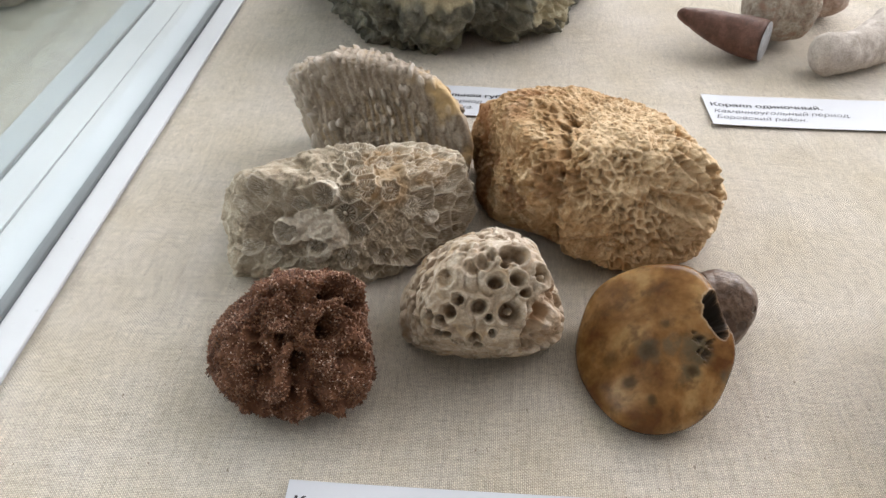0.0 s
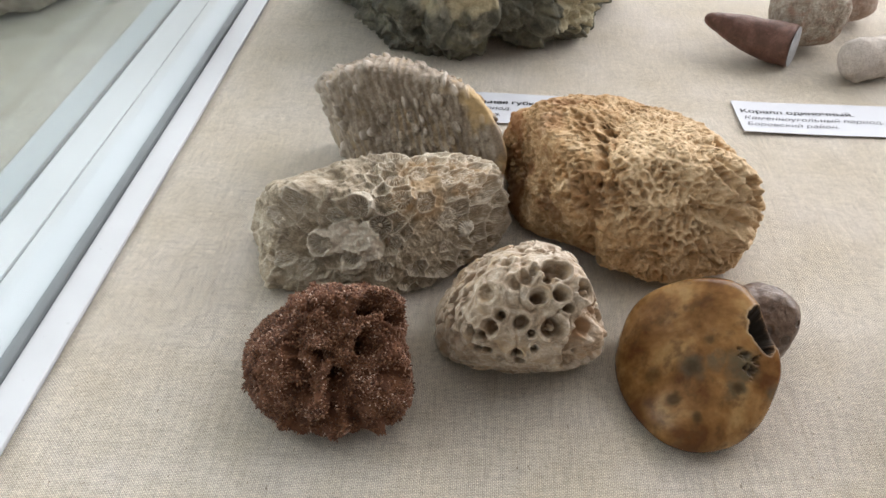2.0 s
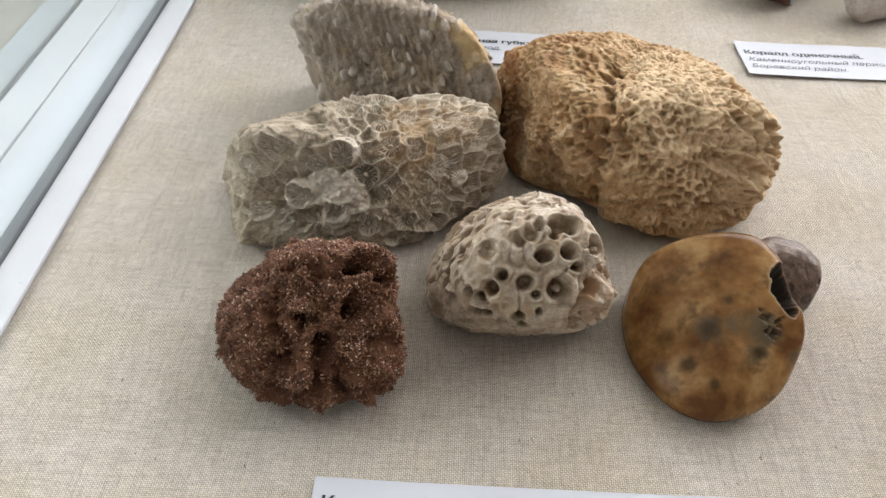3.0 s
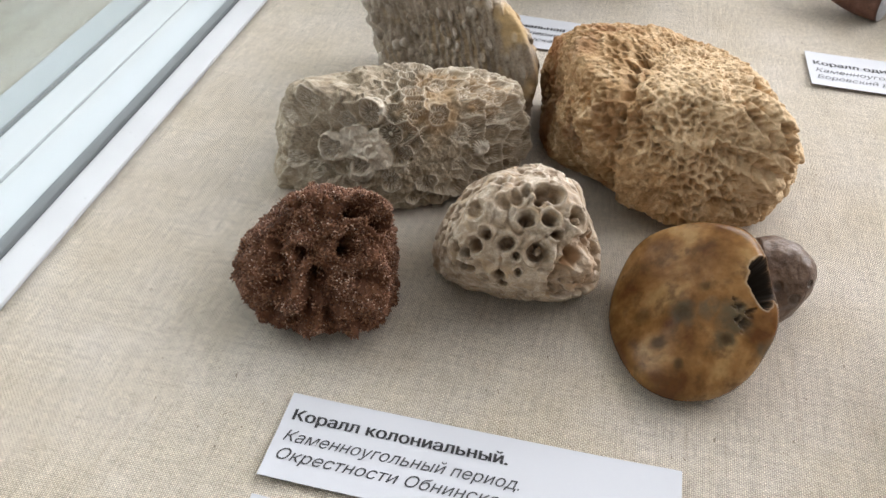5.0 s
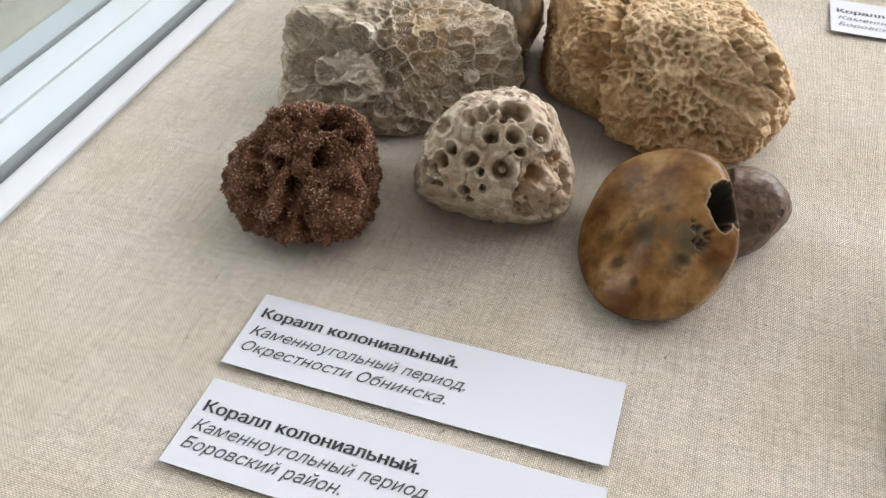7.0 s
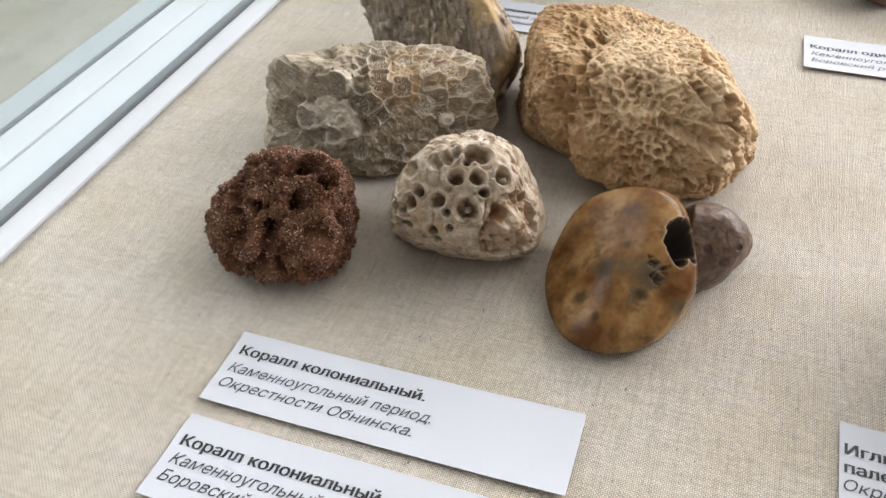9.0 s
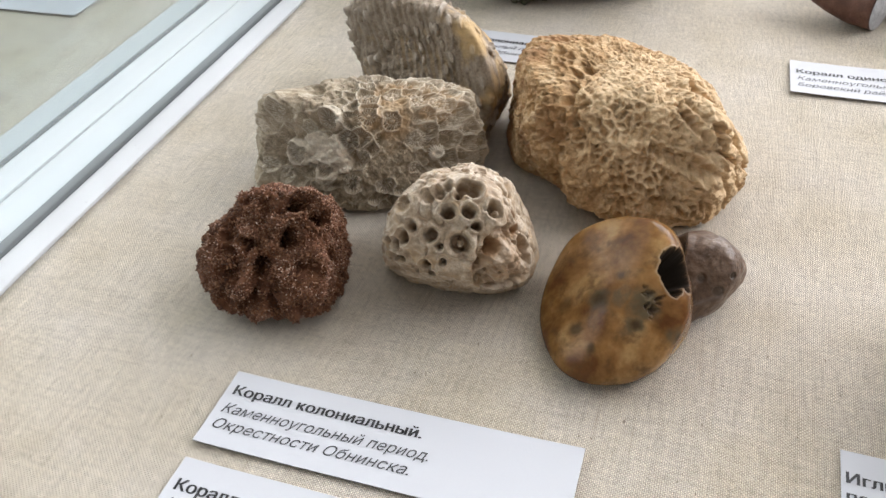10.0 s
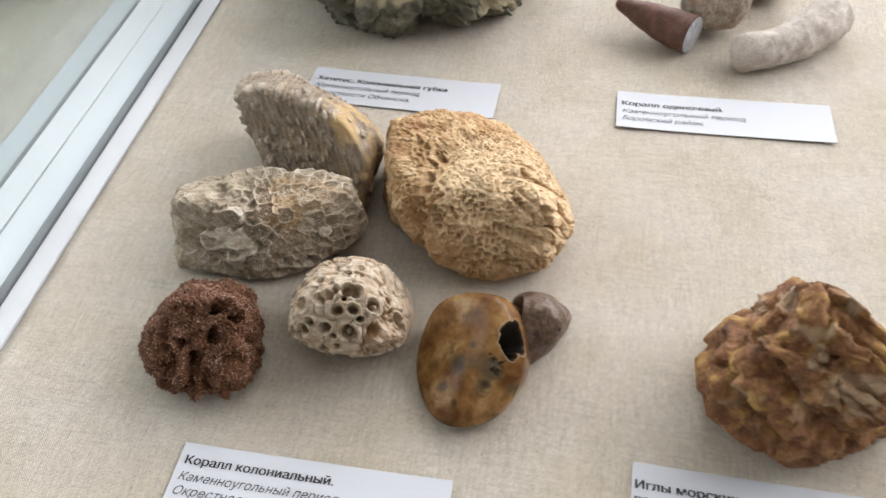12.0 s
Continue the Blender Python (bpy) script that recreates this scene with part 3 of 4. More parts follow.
def prickles(V, T, count, base_mm, long_mm, bare):
    N = normals_of(V, T)
    area = np.linalg.norm(np.cross(V[T[:, 1]] - V[T[:, 0]], V[T[:, 2]] - V[T[:, 0]]), axis=1)
    ok = V[T].mean(1)[:, 2] > 0.0015
    area = area * ok * (1 - 0.8 * bare[T[:, 0]]) * (0.25 + smooth(-0.2, 0.4, rough(V[T[:, 0]], 0.008, 2, 21))) * (0.5 + 0.5 * smooth(0.004, 0.016, V[T[:, 0], 2]))
    pick = rng.choice(len(T), count, p=area / area.sum())
    O, U = V[T[pick]].mean(1), N[T[pick, 0]]
    U = U + rng.normal(0, 0.55, U.shape)
    U /= np.linalg.norm(U, axis=1)[:, None]
    A = np.cross(U, rng.normal(0, 1, U.shape))
    A /= np.linalg.norm(A, axis=1)[:, None]
    B = np.cross(U, A)
    r = base_mm * 0.001 * rng.uniform(0.6, 1.3, count)
    h = long_mm * 0.001 * rng.uniform(0.4, 1.5, count)
    bend = A * (h * rng.uniform(-0.4, 0.4, count))[:, None]
    rows, tips = [], []
    for level, (up, wide) in enumerate(((-0.2, 1.0), (0.5, 0.9), (0.92, 0.75))):
        for k in range(4):
            an = k * math.pi / 2
            rows.append(O + U * (h * up)[:, None] + bend * up * up + (A * math.cos(an) + B * math.sin(an)) * (r * wide)[:, None])
            tips.append(np.full(count, (0.0, 0.25, 1.0)[level]))
    rows.append(O + U * (h * 1.05)[:, None] + bend)
    tips.append(np.full(count, 1.0))
    W = np.stack(rows, 1).reshape(-1, 3)
    tip = np.stack(tips, 1).ravel()
    tris = []
    for lv in (0, 1):
        for k in range(4):
            a, b = lv * 4 + k, lv * 4 + (k + 1) % 4
            tris += [(a, b, b + 4), (a, b + 4, a + 4)]
    tris += [(8 + k, 8 + (k + 1) % 4, 12) for k in range(4)]
    F = (np.arange(count)[:, None, None] * 13 + np.array(tris)[None]).reshape(-1, 3)
    return W, F, tip


hollows = np.zeros(len(red.data.vertices), dtype=np.float32)
red.data.attributes["recess"].data.foreach_get("value", hollows)
W, F, tip = prickles(V, TR, 20000, 0.27, 0.74, hollows)
tagged(part("prickle_coat", mesh_of("prickle_coat", W, F, [M_PRICKLE], True, tip=tip), red, "dense short prickles with whitish tips"), kind="stuff")

# pale honeycomb coral
COMB_SIDES = ((-93, -46, 19.0), (-76, -36, 19.6), (157, 39, 23.1), (115, 54, 23.1), (-109, -28, 21.2), (5, -7, 28.7), (143, 39, 37.6), (165, 22, 27.4), (34, 28, 39.9), (-180, 23, 23.6), (-177, 2, 30.6), (69, 35, 41.2), (-56, -42, 35.8), (14, 21, 22.8), (32, 14, 43.6), (103, 43, 40.0), (58, 48, 26.2), (-150, -5, 26.6), (-125, -39, 38.2), (-42, -32, 26.5), (-31, -22, 44.1), (-85, 25, 27.5), (90, 10, 21.0), (0, -90, 18.0), (0, 90, 31.8))
COMB_HOLES = ((-65, 64, 2.5), (-55, 61, 2.4), (-73, 59, 1.5), (-82, 51, 2.1), (-65, 50, 2.0), (-60, 42, 1.5), (-43, 48, 2.4), (-73, 33, 2.9), (-87, 31, 1.3), (-85, 21, 1.3), (-97, 17, 1.7), (-94, 11, 1.5), (-95, 37, 2.4), (-114, 31, 2.3), (-110, 39, 1.7), (-120, 24, 1.7), (-115, 15, 1.5), (-108, 6, 1.6), (-128, 24, 1.7), (-123, 13, 1.8), (-148, -12, 1.9), (-153, 36, 1.6), (154, 35, 1.9), (162, 8, 2.0))
COMB_DENTS = ((-52, 49, 1.0), (-103, 57, 2.0), (-94, 61, 2.0), (-84, 66, 1.8), (-37, 79, 1.5), (-15, 71, 1.5), (84, 73, 1.6), (-131, 70, 2.2), (-125, 48, 2.4), (-140, 8, 2.2), (-172, 20, 2.2))
COMB_CAVES = ((-52, 29, 3.6), (-16, 38, 2.2), (-20, 29, 2.2), (-30, 40, 1.6))
COMB_KNOBS = ((-42, 46, 1.1), (-72, 33, 1.1), (-87, 31, 0.6), (-85, 21, 0.6))


def comb_shape(P, D):
    reach = lambda d: float(hull(d[None], COMB_SIDES, 9)[0]) + 0.0010
    vein = 1 - smooth(0.0, 0.25, np.abs(rough(P * (1.3, 1.0, 0.8), 0.0065, 2, 17)))
    lift = 0.0012 + 0.0016 * rough(P, 0.009, 4, 14) + 0.0004 * rough(P, 0.0018, 3, 15) - 0.0010 * vein
    wob = P + 0.0005 * np.stack([rough(P, 0.004, 2, s) for s in (51, 52, 53)], 1)
    hole, dent, cave = marks(wob, COMB_HOLES, reach) / 1.18, marks(wob, COMB_DENTS, reach) / 1.25, marks(wob, COMB_CAVES, reach)
    rim = np.maximum(np.exp(-((hole - 1.25) / 0.2) ** 2), 0.6 * np.exp(-((dent - 1.3) / 0.2) ** 2))
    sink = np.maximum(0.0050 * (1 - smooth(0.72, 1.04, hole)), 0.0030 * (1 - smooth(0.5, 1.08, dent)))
    # worn furrows run down the flank away from the broken corner
    flank = smooth(0.15, 0.5, -D @ heading(-40, 0)) * (1 - smooth(0.75, 0.95, D[:, 2]))
    furrow = (1 - smooth(0.05, 0.55, np.abs(np.sin(9.0 * np.arctan2(D[:, 1], D[:, 0]) + 1.6 * rough(P, 0.010, 2, 16))))) * flank
    s1, s2, way2, rnd2 = cells(wob, 0.0050, 20)
    free = 1 - smooth(0.0, 0.0008, sink)
    small = free * np.maximum(flank, 0.5) * (1 - smooth(0.20, 0.44, s1)) * (rnd2 > 0.4)
    # the broken corner: a sharp brow over a crumbly brown fragment
    edge = D @ heading(-38, 12) + 0.035 * rough(P, 0.007, 3, 34)
    broken = smooth(0.885, 0.905, edge) * (1 - smooth(0.60, 0.70, D[:, 2]))
    crumb = rough(P, 0.006, 4, 31)
    g1, g2, way3, rnd3 = cells(wob, 0.0036, 36)
    lift = lift + 0.0010 * rim - np.maximum(sink, 0.0020 * small) - 0.0026 * furrow - broken * (0.0030 + 0.0042 * crumb + 0.0024 * (1 - smooth(0.15, 0.42, g1)) * (rnd3 > 0.3)) - 0.0048 * (1 - smooth(0.4, 1.05, cave))
    # holes, furrows and veins darkened like shade; flank mottling is the stone's own
    recess = np.clip((1 - smooth(0.70, 0.98, hole)) + 0.7 * small + 0.6 * furrow + 0.55 * flank * smooth(-0.25, 0.35, rough(P, 0.006, 4, 33)) + 0.35 * vein, 0, 1)
    # brown stone on the broken corner, plus painted shade inside the caves
    rust = np.clip(broken * (0.45 + 0.5 * rough(P, 0.004, 3, 35)) + 0.9 * (1 - smooth(0.7, 1.2, cave)), 0, 1)
    return lift, {"recess": recess * 0.8, "rust": rust}


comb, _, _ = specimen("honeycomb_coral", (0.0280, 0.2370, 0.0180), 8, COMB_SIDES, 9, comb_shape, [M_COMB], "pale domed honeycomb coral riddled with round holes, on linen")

for az, el, mm in COMB_KNOBS:
    D, T3 = ball(4)
    d = heading(az, el)
    at = d * (float(hull(d[None], COMB_SIDES, 9)[0]) - 0.0019) + (0, 0, 0.0180)
    K = D * (mm * 0.001 * (1 + 0.25 * rough(D, 0.7, 2, round(-az))))[:, None] + (d * 0.0012) * (D @ d)[:, None]
    part("knob", mesh_of("knob", K, T3, [M_COMB]), comb, "small round knob inside a hole", pose(*at))

# grey block coral with star cups
BLOCK_SIDES = ((89, 60, 36.3), (88, 46, 27.1), (125, 59, 27.0), (114, 49, 27.3), (-41, -42, 28.5), (-90, -50, 26.3), (-64, -48, 29.1), (22, 16, 45.3), (-161, 8, 45.1), (6, 11, 50.2), (-167, 21, 45.7), (11, -5, 47.1), (-97, 8, 22.0), (-58, 5, 22.0), (90, 5, 17.0), (0, -90, 20.0), (0, 90, 24.5))


BLOCK_CRUST = ((-108, 48, 4.8), (-137, 10, 5.4), (-121, 19, 7.0), (-102, 12, 5.4), (-115, -3, 4.4), (-100, 30, 4.0))
BLOCK_STARS = ((-89, 35, 3.8), (-65, 52, 3.7), (-41, 44, 3.8), (-48, 73, 3.4), (-12, 63, 3.8), (-9, 47, 3.8), (-110, 46, 3.8), (-138, 10, 4.2), (-116, 1, 3.3), (-151, 32, 3.7), (-87, -10, 3.9), (-56, -13, 3.5), (-28, -1, 2.8), (-22, 23, 3.8), (-4, 37, 3.8), (-158, 17, 3.4), (-153, -5, 3.4), (-3, 24, 3.0), (-74, 19, 2.7), (-130, 35, 3.0), (-144, -9, 3.1))
BLOCK_WORN = ((-46, 2, 12.0), (-86, -14, 10.0))
BLOCK_IRON = ((-14, 61, 12.8), (-2, 39, 10.0), (-64, 51, 8.0), (-40, 40, 9.0))


def block_shape(P, D):
    reach = lambda d: float(hull(d[None], BLOCK_SIDES, 16)[0])
    warp = P + 0.0013 * np.stack([rough(P, 0.004, 3, s) for s in (61, 62, 63)], 1)
    f1, f2, way, rnd = seeded(warp, 0.0052, 43)
    e1 = np.cross(D, heading(20, 35))
    e2 = np.cross(D, e1)
    ang = np.arctan2((way * e2).sum(1), (way * e1).sum(1))
    edge = (f2 - f1) / 2
    lumps = rough(P, 0.007, 3, 75)
    crust = 1 - smooth(0.90, 1.12, marks(P, BLOCK_CRUST, reach) + 0.35 * lumps)
    worn_or_lit = np.maximum(1 - smooth(0.6, 1.05, marks(P, BLOCK_WORN, reach) + 0.25 * lumps), smooth(0.25, 0.5, rough(P, 0.014, 3, 70)))
    open_ = (1 - 0.8 * crust) * (1 - 0.85 * worn_or_lit) * (0.45 + 0.55 * smooth(-0.016, 0.006, P[:, 0])) * smooth(-0.75, -0.1, rough(P, 0.006, 3, 66))
    wall = np.exp(-(edge / 0.00030) ** 2)
    floor_ = smooth(0.0002, 0.0011, edge)
    comb = smooth(-0.1, 0.6, np.cos(ang * 22 + rnd * 6)) * smooth(0.0012, 0.0020, f1) * (0.35 + 0.65 * (1 - smooth(0.0008, 0.0019, edge)))
    hub = (1 - smooth(0.0005, 0.0013, f1)) * (rnd < 0.6)
    lift = 0.0020 * rough(P, 0.018, 3, 71) + 0.0020 * rough(P, 0.006, 4, 72) + 0.0007 * rough(P, 0.0016, 3, 73)
    lift = lift + open_ * (0.0008 * wall - (0.0010 + 0.0016 * rnd) * floor_ + 0.0008 * comb * floor_ + 0.0010 * hub)
    lift = lift + crust * (0.0014 + 0.0022 * lumps + 0.0010 * rough(P, 0.0025, 3, 69)) + worn_or_lit * 0.0009 * rough(P, 0.004, 3, 68)
    # knob and saddle at the end, lump on the shoulder
    lift = lift + 0.0022 * (1 - smooth(0.3, 1.2, marks(P, ((-153, 36, 5.6),), reach))) - 0.0026 * (1 - smooth(0.2, 1.2, marks(P, ((-162, 52, 6.0),), reach)))
    lift = lift + 0.0018 * (1 - smooth(0.4, 1.1, marks(P, ((5, 30, 5.5),), reach)))

    def outward(d):
        g = [reach(d) - reach((d + e) / np.linalg.norm(d + e)) for e in 0.02 * np.eye(3)]
        n = d + np.array(g) / (0.02 * reach(d))
        return n / np.linalg.norm(n)

    stars, rims = np.zeros(len(P)), np.zeros(len(P))
    for k, (az, el, mm) in enumerate(BLOCK_STARS):
        d = heading(az, el)
        w = warp - d * reach(d)
        a = np.cross(outward(d), (0.3, 0, 1.0))
        a /= np.linalg.norm(a)
        b = np.cross(a, outward(d))
        r = np.linalg.norm(w, axis=1) / (mm * 0.001)
        rays = smooth(-0.3, 0.4, np.cos(np.arctan2(w @ b, w @ a) * (17 + k % 5) + k))
        cup = 1 - smooth(0.82, 1.0, r)
        spoke = rays * smooth(0.28, 0.42, r) * cup
        knob = 1 - smooth(0.12, 0.30, r)
        rim = np.exp(-((r - 1.04) / 0.11) ** 2) * smooth(-0.5, 0.1, rough(P, 0.005, 2, 67 + k))
        depth = 0.0022 if k == 0 else 0.0013 + 0.0003 * (k % 3)
        lift = lift * (1 - 0.7 * cup) + cup * (0.75 * spoke + 0.7 * knob - 1) * depth + 0.0007 * rim
        stars = np.maximum(stars * (1 - cup), np.maximum(0.62 * spoke, (1.0 if k == 0 else 0.5) * knob))
        rims = np.maximum(rims * (1 - cup), 0.55 * rim)

    # a bed for the pale disc, a plain grey disc, two holes
    bed = marks(P, ((-12, 7, 3.3),), reach)
    lift = lift * smooth(0.6, 1.1, bed) - 0.0009 * np.exp(-((bed - 1.2) / 0.15) ** 2)
    r3 = marks(P, ((1, -1, 3.2),), reach)
    plate = 1 - smooth(0.85, 1.0, r3)
    lift = lift * (1 - plate) + plate * 0.0004 - 0.0010 * np.exp(-((r3 - 1.08) / 0.1) ** 2)
    lift = lift - 0.0030 * (1 - smooth(0.5, 1.05, marks(P, ((-7, 25, 2.0), (1, 8, 2.0)), reach)))
    lines = np.maximum(open_ * np.maximum(0.6 * wall, 0.75 * comb * floor_), rims)
    pale = np.maximum(crust * (0.85 + 0.8 * rough(P, 0.0045, 3, 76)), 0.35 * plate)
    inside = 1 - smooth(0.9, 1.0, marks(warp, BLOCK_STARS, reach))
    septa = np.maximum(np.maximum(lines, pale) * (1 - 0.8 * inside), stars)
    iron = (1 - smooth(0.5, 1.15, marks(P, BLOCK_IRON, reach) + 0.5 * lumps)) * (1 - crust)
    return lift, {"septa": np.clip(septa, 0, 1), "ochre": np.clip(0.7 * iron, 0, 1)}


block_stone, _, _ = specimen("star_coral_block", (-0.0210, 0.2830, 0.0200), 8, BLOCK_SIDES, 16, block_shape, [M_BLOCK], "grey oblong coral block covered in star-shaped cups, on linen")



def toothed_disc(radius, teeth):
    """A low round button, its rim cut into teeth, with a sunken middle."""
    rings, around = 14, teeth * 6
    rows, tris = [(0.0, 0.0, 0.0006)], []
    for i in range(1, rings + 1):
        q = i / rings
        for k in range(around):
            an = math.tau * k / around
            tooth = 0.5 + 0.5 * math.cos(an * teeth)
            r = radius * q * (1 + (0.20 * tooth - 0.04) * max(0.0, q - 0.3) / 0.7 + 0.05 * math.sin(3 * an + 1))
            groove = 0.0006 * (1 - tooth) * max(0.0, min(1.0, (q - 0.35) / 0.3))
            rows.append((r * math.cos(an), r * math.sin(an), 0.0006 + 0.0008 * math.exp(-((q - 0.5) / 0.22) ** 2) - groove - 0.0022 * max(0.0, q - 0.75) / 0.25))
    tris = [(0, 1 + k, 1 + (k + 1) % around) for k in range(around)]
    for i in range(rings - 1):
        for k in range(around):
            a, b = 1 + i * around + k, 1 + i * around + (k + 1) % around
            tris += [(a, a + around, b + around), (a, b + around, b)]
    V = np.array(rows)
    V[:, 2] += 0.0002 * rough(V, 0.0012, 3, 66)
    return mesh_of("toothed_disc", V, np.array(tris), [M_DISC])


part("toothed_disc", toothed_disc(0.0034, 20), block_stone, "pale toothed disc like a small flower",
     look((0.0300, -0.0068, 0.0240), (0.0300 - 0.53, -0.0068 + 0.848, 0.0240 - 0.08)))

# ochre pitted coral
YELLOW_SIDES = ((26, 25, 29.1), (-81, -52, 42.3), (-120, -50, 40.1), (-165, -1, 48.7), (66, 62, 25.4), (23, 44, 27.8), (-110, -37, 73.9), (-176, -9, 52.7), (-139, -29, 46.5), (-43, -37, 48.2), (116, 58, 34.9), (44, 54, 26.0), (86, 50, 38.2), (-32, -25, 79.6), (51, 41, 29.8), (-178, 17, 49.0), (4, 25, 40.9), (-71, -39, 81.3), (-17, 5, 47.8), (-11, -9, 48.0), (165, 23, 81.5), (-90, 10, 40.5), (-90, 52, 39.0), (90, 8, 37.0), (0, -90, 25.5), (0, 90, 27.5))


YELLOW_CREASE = ((-140, 50, 2.0), (-139, 43, 2.4), (-131, 36, 2.4), (-125, 30, 2.5), (-123, 22, 2.6), (-122, 15, 2.7), (-121, 7, 2.8), (-121, -1, 2.8), (-121, -9, 3.0), (-120, -18, 3.0))
YELLOW_GASHES = ((-76, 16, 1.6), (-72, 14, 1.9), (-68, 12, 2.2), (-64, 10, 2.4), (-61, 9, 2.5), (-57, 7, 2.4), (-54, 5, 2.2), (-49, 24, 1.4), (-48, 20, 1.5), (-48, 17, 1.6), (-46, 13, 1.6), (-44, 9, 1.6), (-64, 35, 1.5), (-61, 31, 1.6), (-58, 27, 1.7), (-56, 23, 1.7), (-54, 20, 1.7), (-43, 42, 2.2), (-69, -6, 1.2), (-65, -10, 1.3), (-61, -15, 1.4))
YELLOW_PITS = ((-57, 0, 1.3), (-55, -6, 1.3), (-52, -15, 1.4), (-116, 24, 2.3), (-114, 31, 1.9), (-108, 20, 1.5), (-104, 27, 1.4))


def yellow_shape(P, D):
    reach = lambda d: float(hull(d[None], YELLOW_SIDES, 13)[0])
    warp = P + 0.0019 * np.stack([rough(P, 0.0035, 3, s) for s in (81, 82, 83)], 1)
    f1, f2, way, rnd = seeded(warp, 0.0022, 84)
    g1, g2, way2, rnd2 = cells(warp, 0.0017, 85)
    lift = 0.0034 * rough(P, 0.028, 3, 86) + 0.0030 * rough(P, 0.010, 4, 87)
    # honeycomb pits with thin walls, closed on the smoother shoulder
    shoulder = smooth(0.45, 0.85, D @ heading(-35, 40) + 0.25 * rough(P, 0.012, 3, 80))
    depth = (0.35 + 0.9 * rnd) * (1 - 0.75 * shoulder) * smooth(-0.5, 0.2, rough(P, 0.013, 2, 77))
    pits = 1 - smooth(0.45, 0.92, f1 / np.maximum((f1 + f2) / 2, 1e-6))
    fine = (1 - smooth(0.1, 0.42, g1)) * (0.2 + 0.8 * rnd2)
    lift = lift - 0.0027 * pits * depth - 0.0018 * fine * (1 - 0.4 * shoulder) + 0.0008 * rough(P, 0.0014, 2, 88) + 0.0014
    # a deep fold parts the set-back end from the rest
    fold = marks(warp, YELLOW_CREASE, reach)
    back = (1 - smooth(-0.03, 0.05, D @ heading(-31, 3) + 0.03 * grain(P, 0.012, 79))) * smooth(0.1, 0.5, -D[:, 1])
    gash, pit = marks(P + 1.3 * (warp - P), YELLOW_GASHES, reach), marks(warp, YELLOW_PITS, reach)
    lift = lift - 0.0052 * (1 - smooth(0.1, 1.7, fold)) - 0.0034 * back - 0.0034 * (1 - smooth(0.2, 1.5, gash)) + 0.0012 * np.exp(-((gash - 1.7) / 0.35) ** 2) - 0.0034 * (1 - smooth(0.4, 1.1, pit))
    # long wrinkles towards the narrow end
    side = smooth(0.35, 0.8, D @ heading(-5, 10))
    wrinkle = np.abs(np.sin(17 * (D @ heading(80, 35)) + 2.6 * rough(P, 0.016, 2, 89)))
    lift = lift - side * 0.0030 * (1 - smooth(0.05, 0.6, wrinkle)) * smooth(-0.3, 0.3, rough(P, 0.02, 2, 78) + 0.1)
    # rust patches kept to the side away from the window, deepening its shade
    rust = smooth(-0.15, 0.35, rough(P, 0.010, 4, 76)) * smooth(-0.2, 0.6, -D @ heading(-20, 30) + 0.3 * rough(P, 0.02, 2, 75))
    # light falling on the upper right shoulder, painted as paler stone
    worn_or_lit = smooth(0.3, 0.75, D @ heading(-50, 40) + 0.35 * rough(P, 0.008, 4, 74))
    return lift, {"rust": 0.9 * rust * (1 - worn_or_lit), "worn_or_lit": 0.62 * worn_or_lit * (1 - 0.7 * pits)}


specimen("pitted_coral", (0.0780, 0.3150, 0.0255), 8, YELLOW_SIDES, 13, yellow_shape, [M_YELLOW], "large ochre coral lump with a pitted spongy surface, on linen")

# fan-shaped beaded coral
REAR_SIDES = ((-153, -10, 35.6), (-160, -15, 37.4), (143, 59, 37.2), (74, 64, 27.8), (57, 39, 18.9), (-6, -22, 38.3), (28, 35, 26.0), (41, 52, 24.4), (13, 1, 35.6), (166, 43, 44.4), (-3, -4, 37.6), (99, 54, 31.4), (32, 19, 26.7), (128, 63, 37.4), (14, 25, 28.1), (-108, 12, 25.0), (80, 10, 22.0), (0, -90, 30.0), (0, 90, 32.2))


def rear_shape(P, D):
    fan = np.stack([P[:, 0] + 0.30 * P[:, 2], P[:, 1], P[:, 2] - 0.30 * P[:, 0]], 1)
    fan = fan + 0.0006 * np.stack([grain(P, 0.006, s) for s in (91, 92, 93)], 1)
    f1, f2, way, rnd = cells(fan * (1.0, 0.22, 0.52), 0.0035, 94)
    bead = 1 - smooth(0.24, 0.44, f1)
    column = 0.5 + 0.5 * np.cos(fan[:, 0] * math.tau / 0.0036 + 0.8 * grain(P, 0.015, 95))
    # smooth ochre stone lies bare between the beads on the rounded end
    bare = smooth(0.0, 0.35, rough(P, 0.013, 3, 99) + 0.8 * smooth(-0.010, 0.030, P[:, 0]) - 0.62)
    mask = smooth(-0.5, 0.0, rough(P, 0.012, 2, 96)) * (0.35 + 0.65 * (rnd > 0.2)) * (1 - 0.6 * bare)
    ridge = smooth(0.3, 0.9, column) * (1 - bare)
    lift = -0.0020 + 0.0020 * rough(P, 0.02, 3, 97) + 0.0006 * rough(P, 0.004, 3, 98) + 0.0022 * bead * mask + 0.0004 * ridge + 0.0004 * rough(P, 0.0015, 2, 90)
    pale = smooth(-0.1, 0.35, rough(P, 0.014, 3, 89)) * 0.6 + 0.4
    return lift, {"bead": np.clip(0.9 * bead * mask * pale + 0.15 * ridge, 0, 1), "ochre": np.clip(0.8 * bare + 0.25 * (1 - ridge) * smooth(0.0, 0.4, rough(P, 0.009, 3, 88)), 0, 1)}


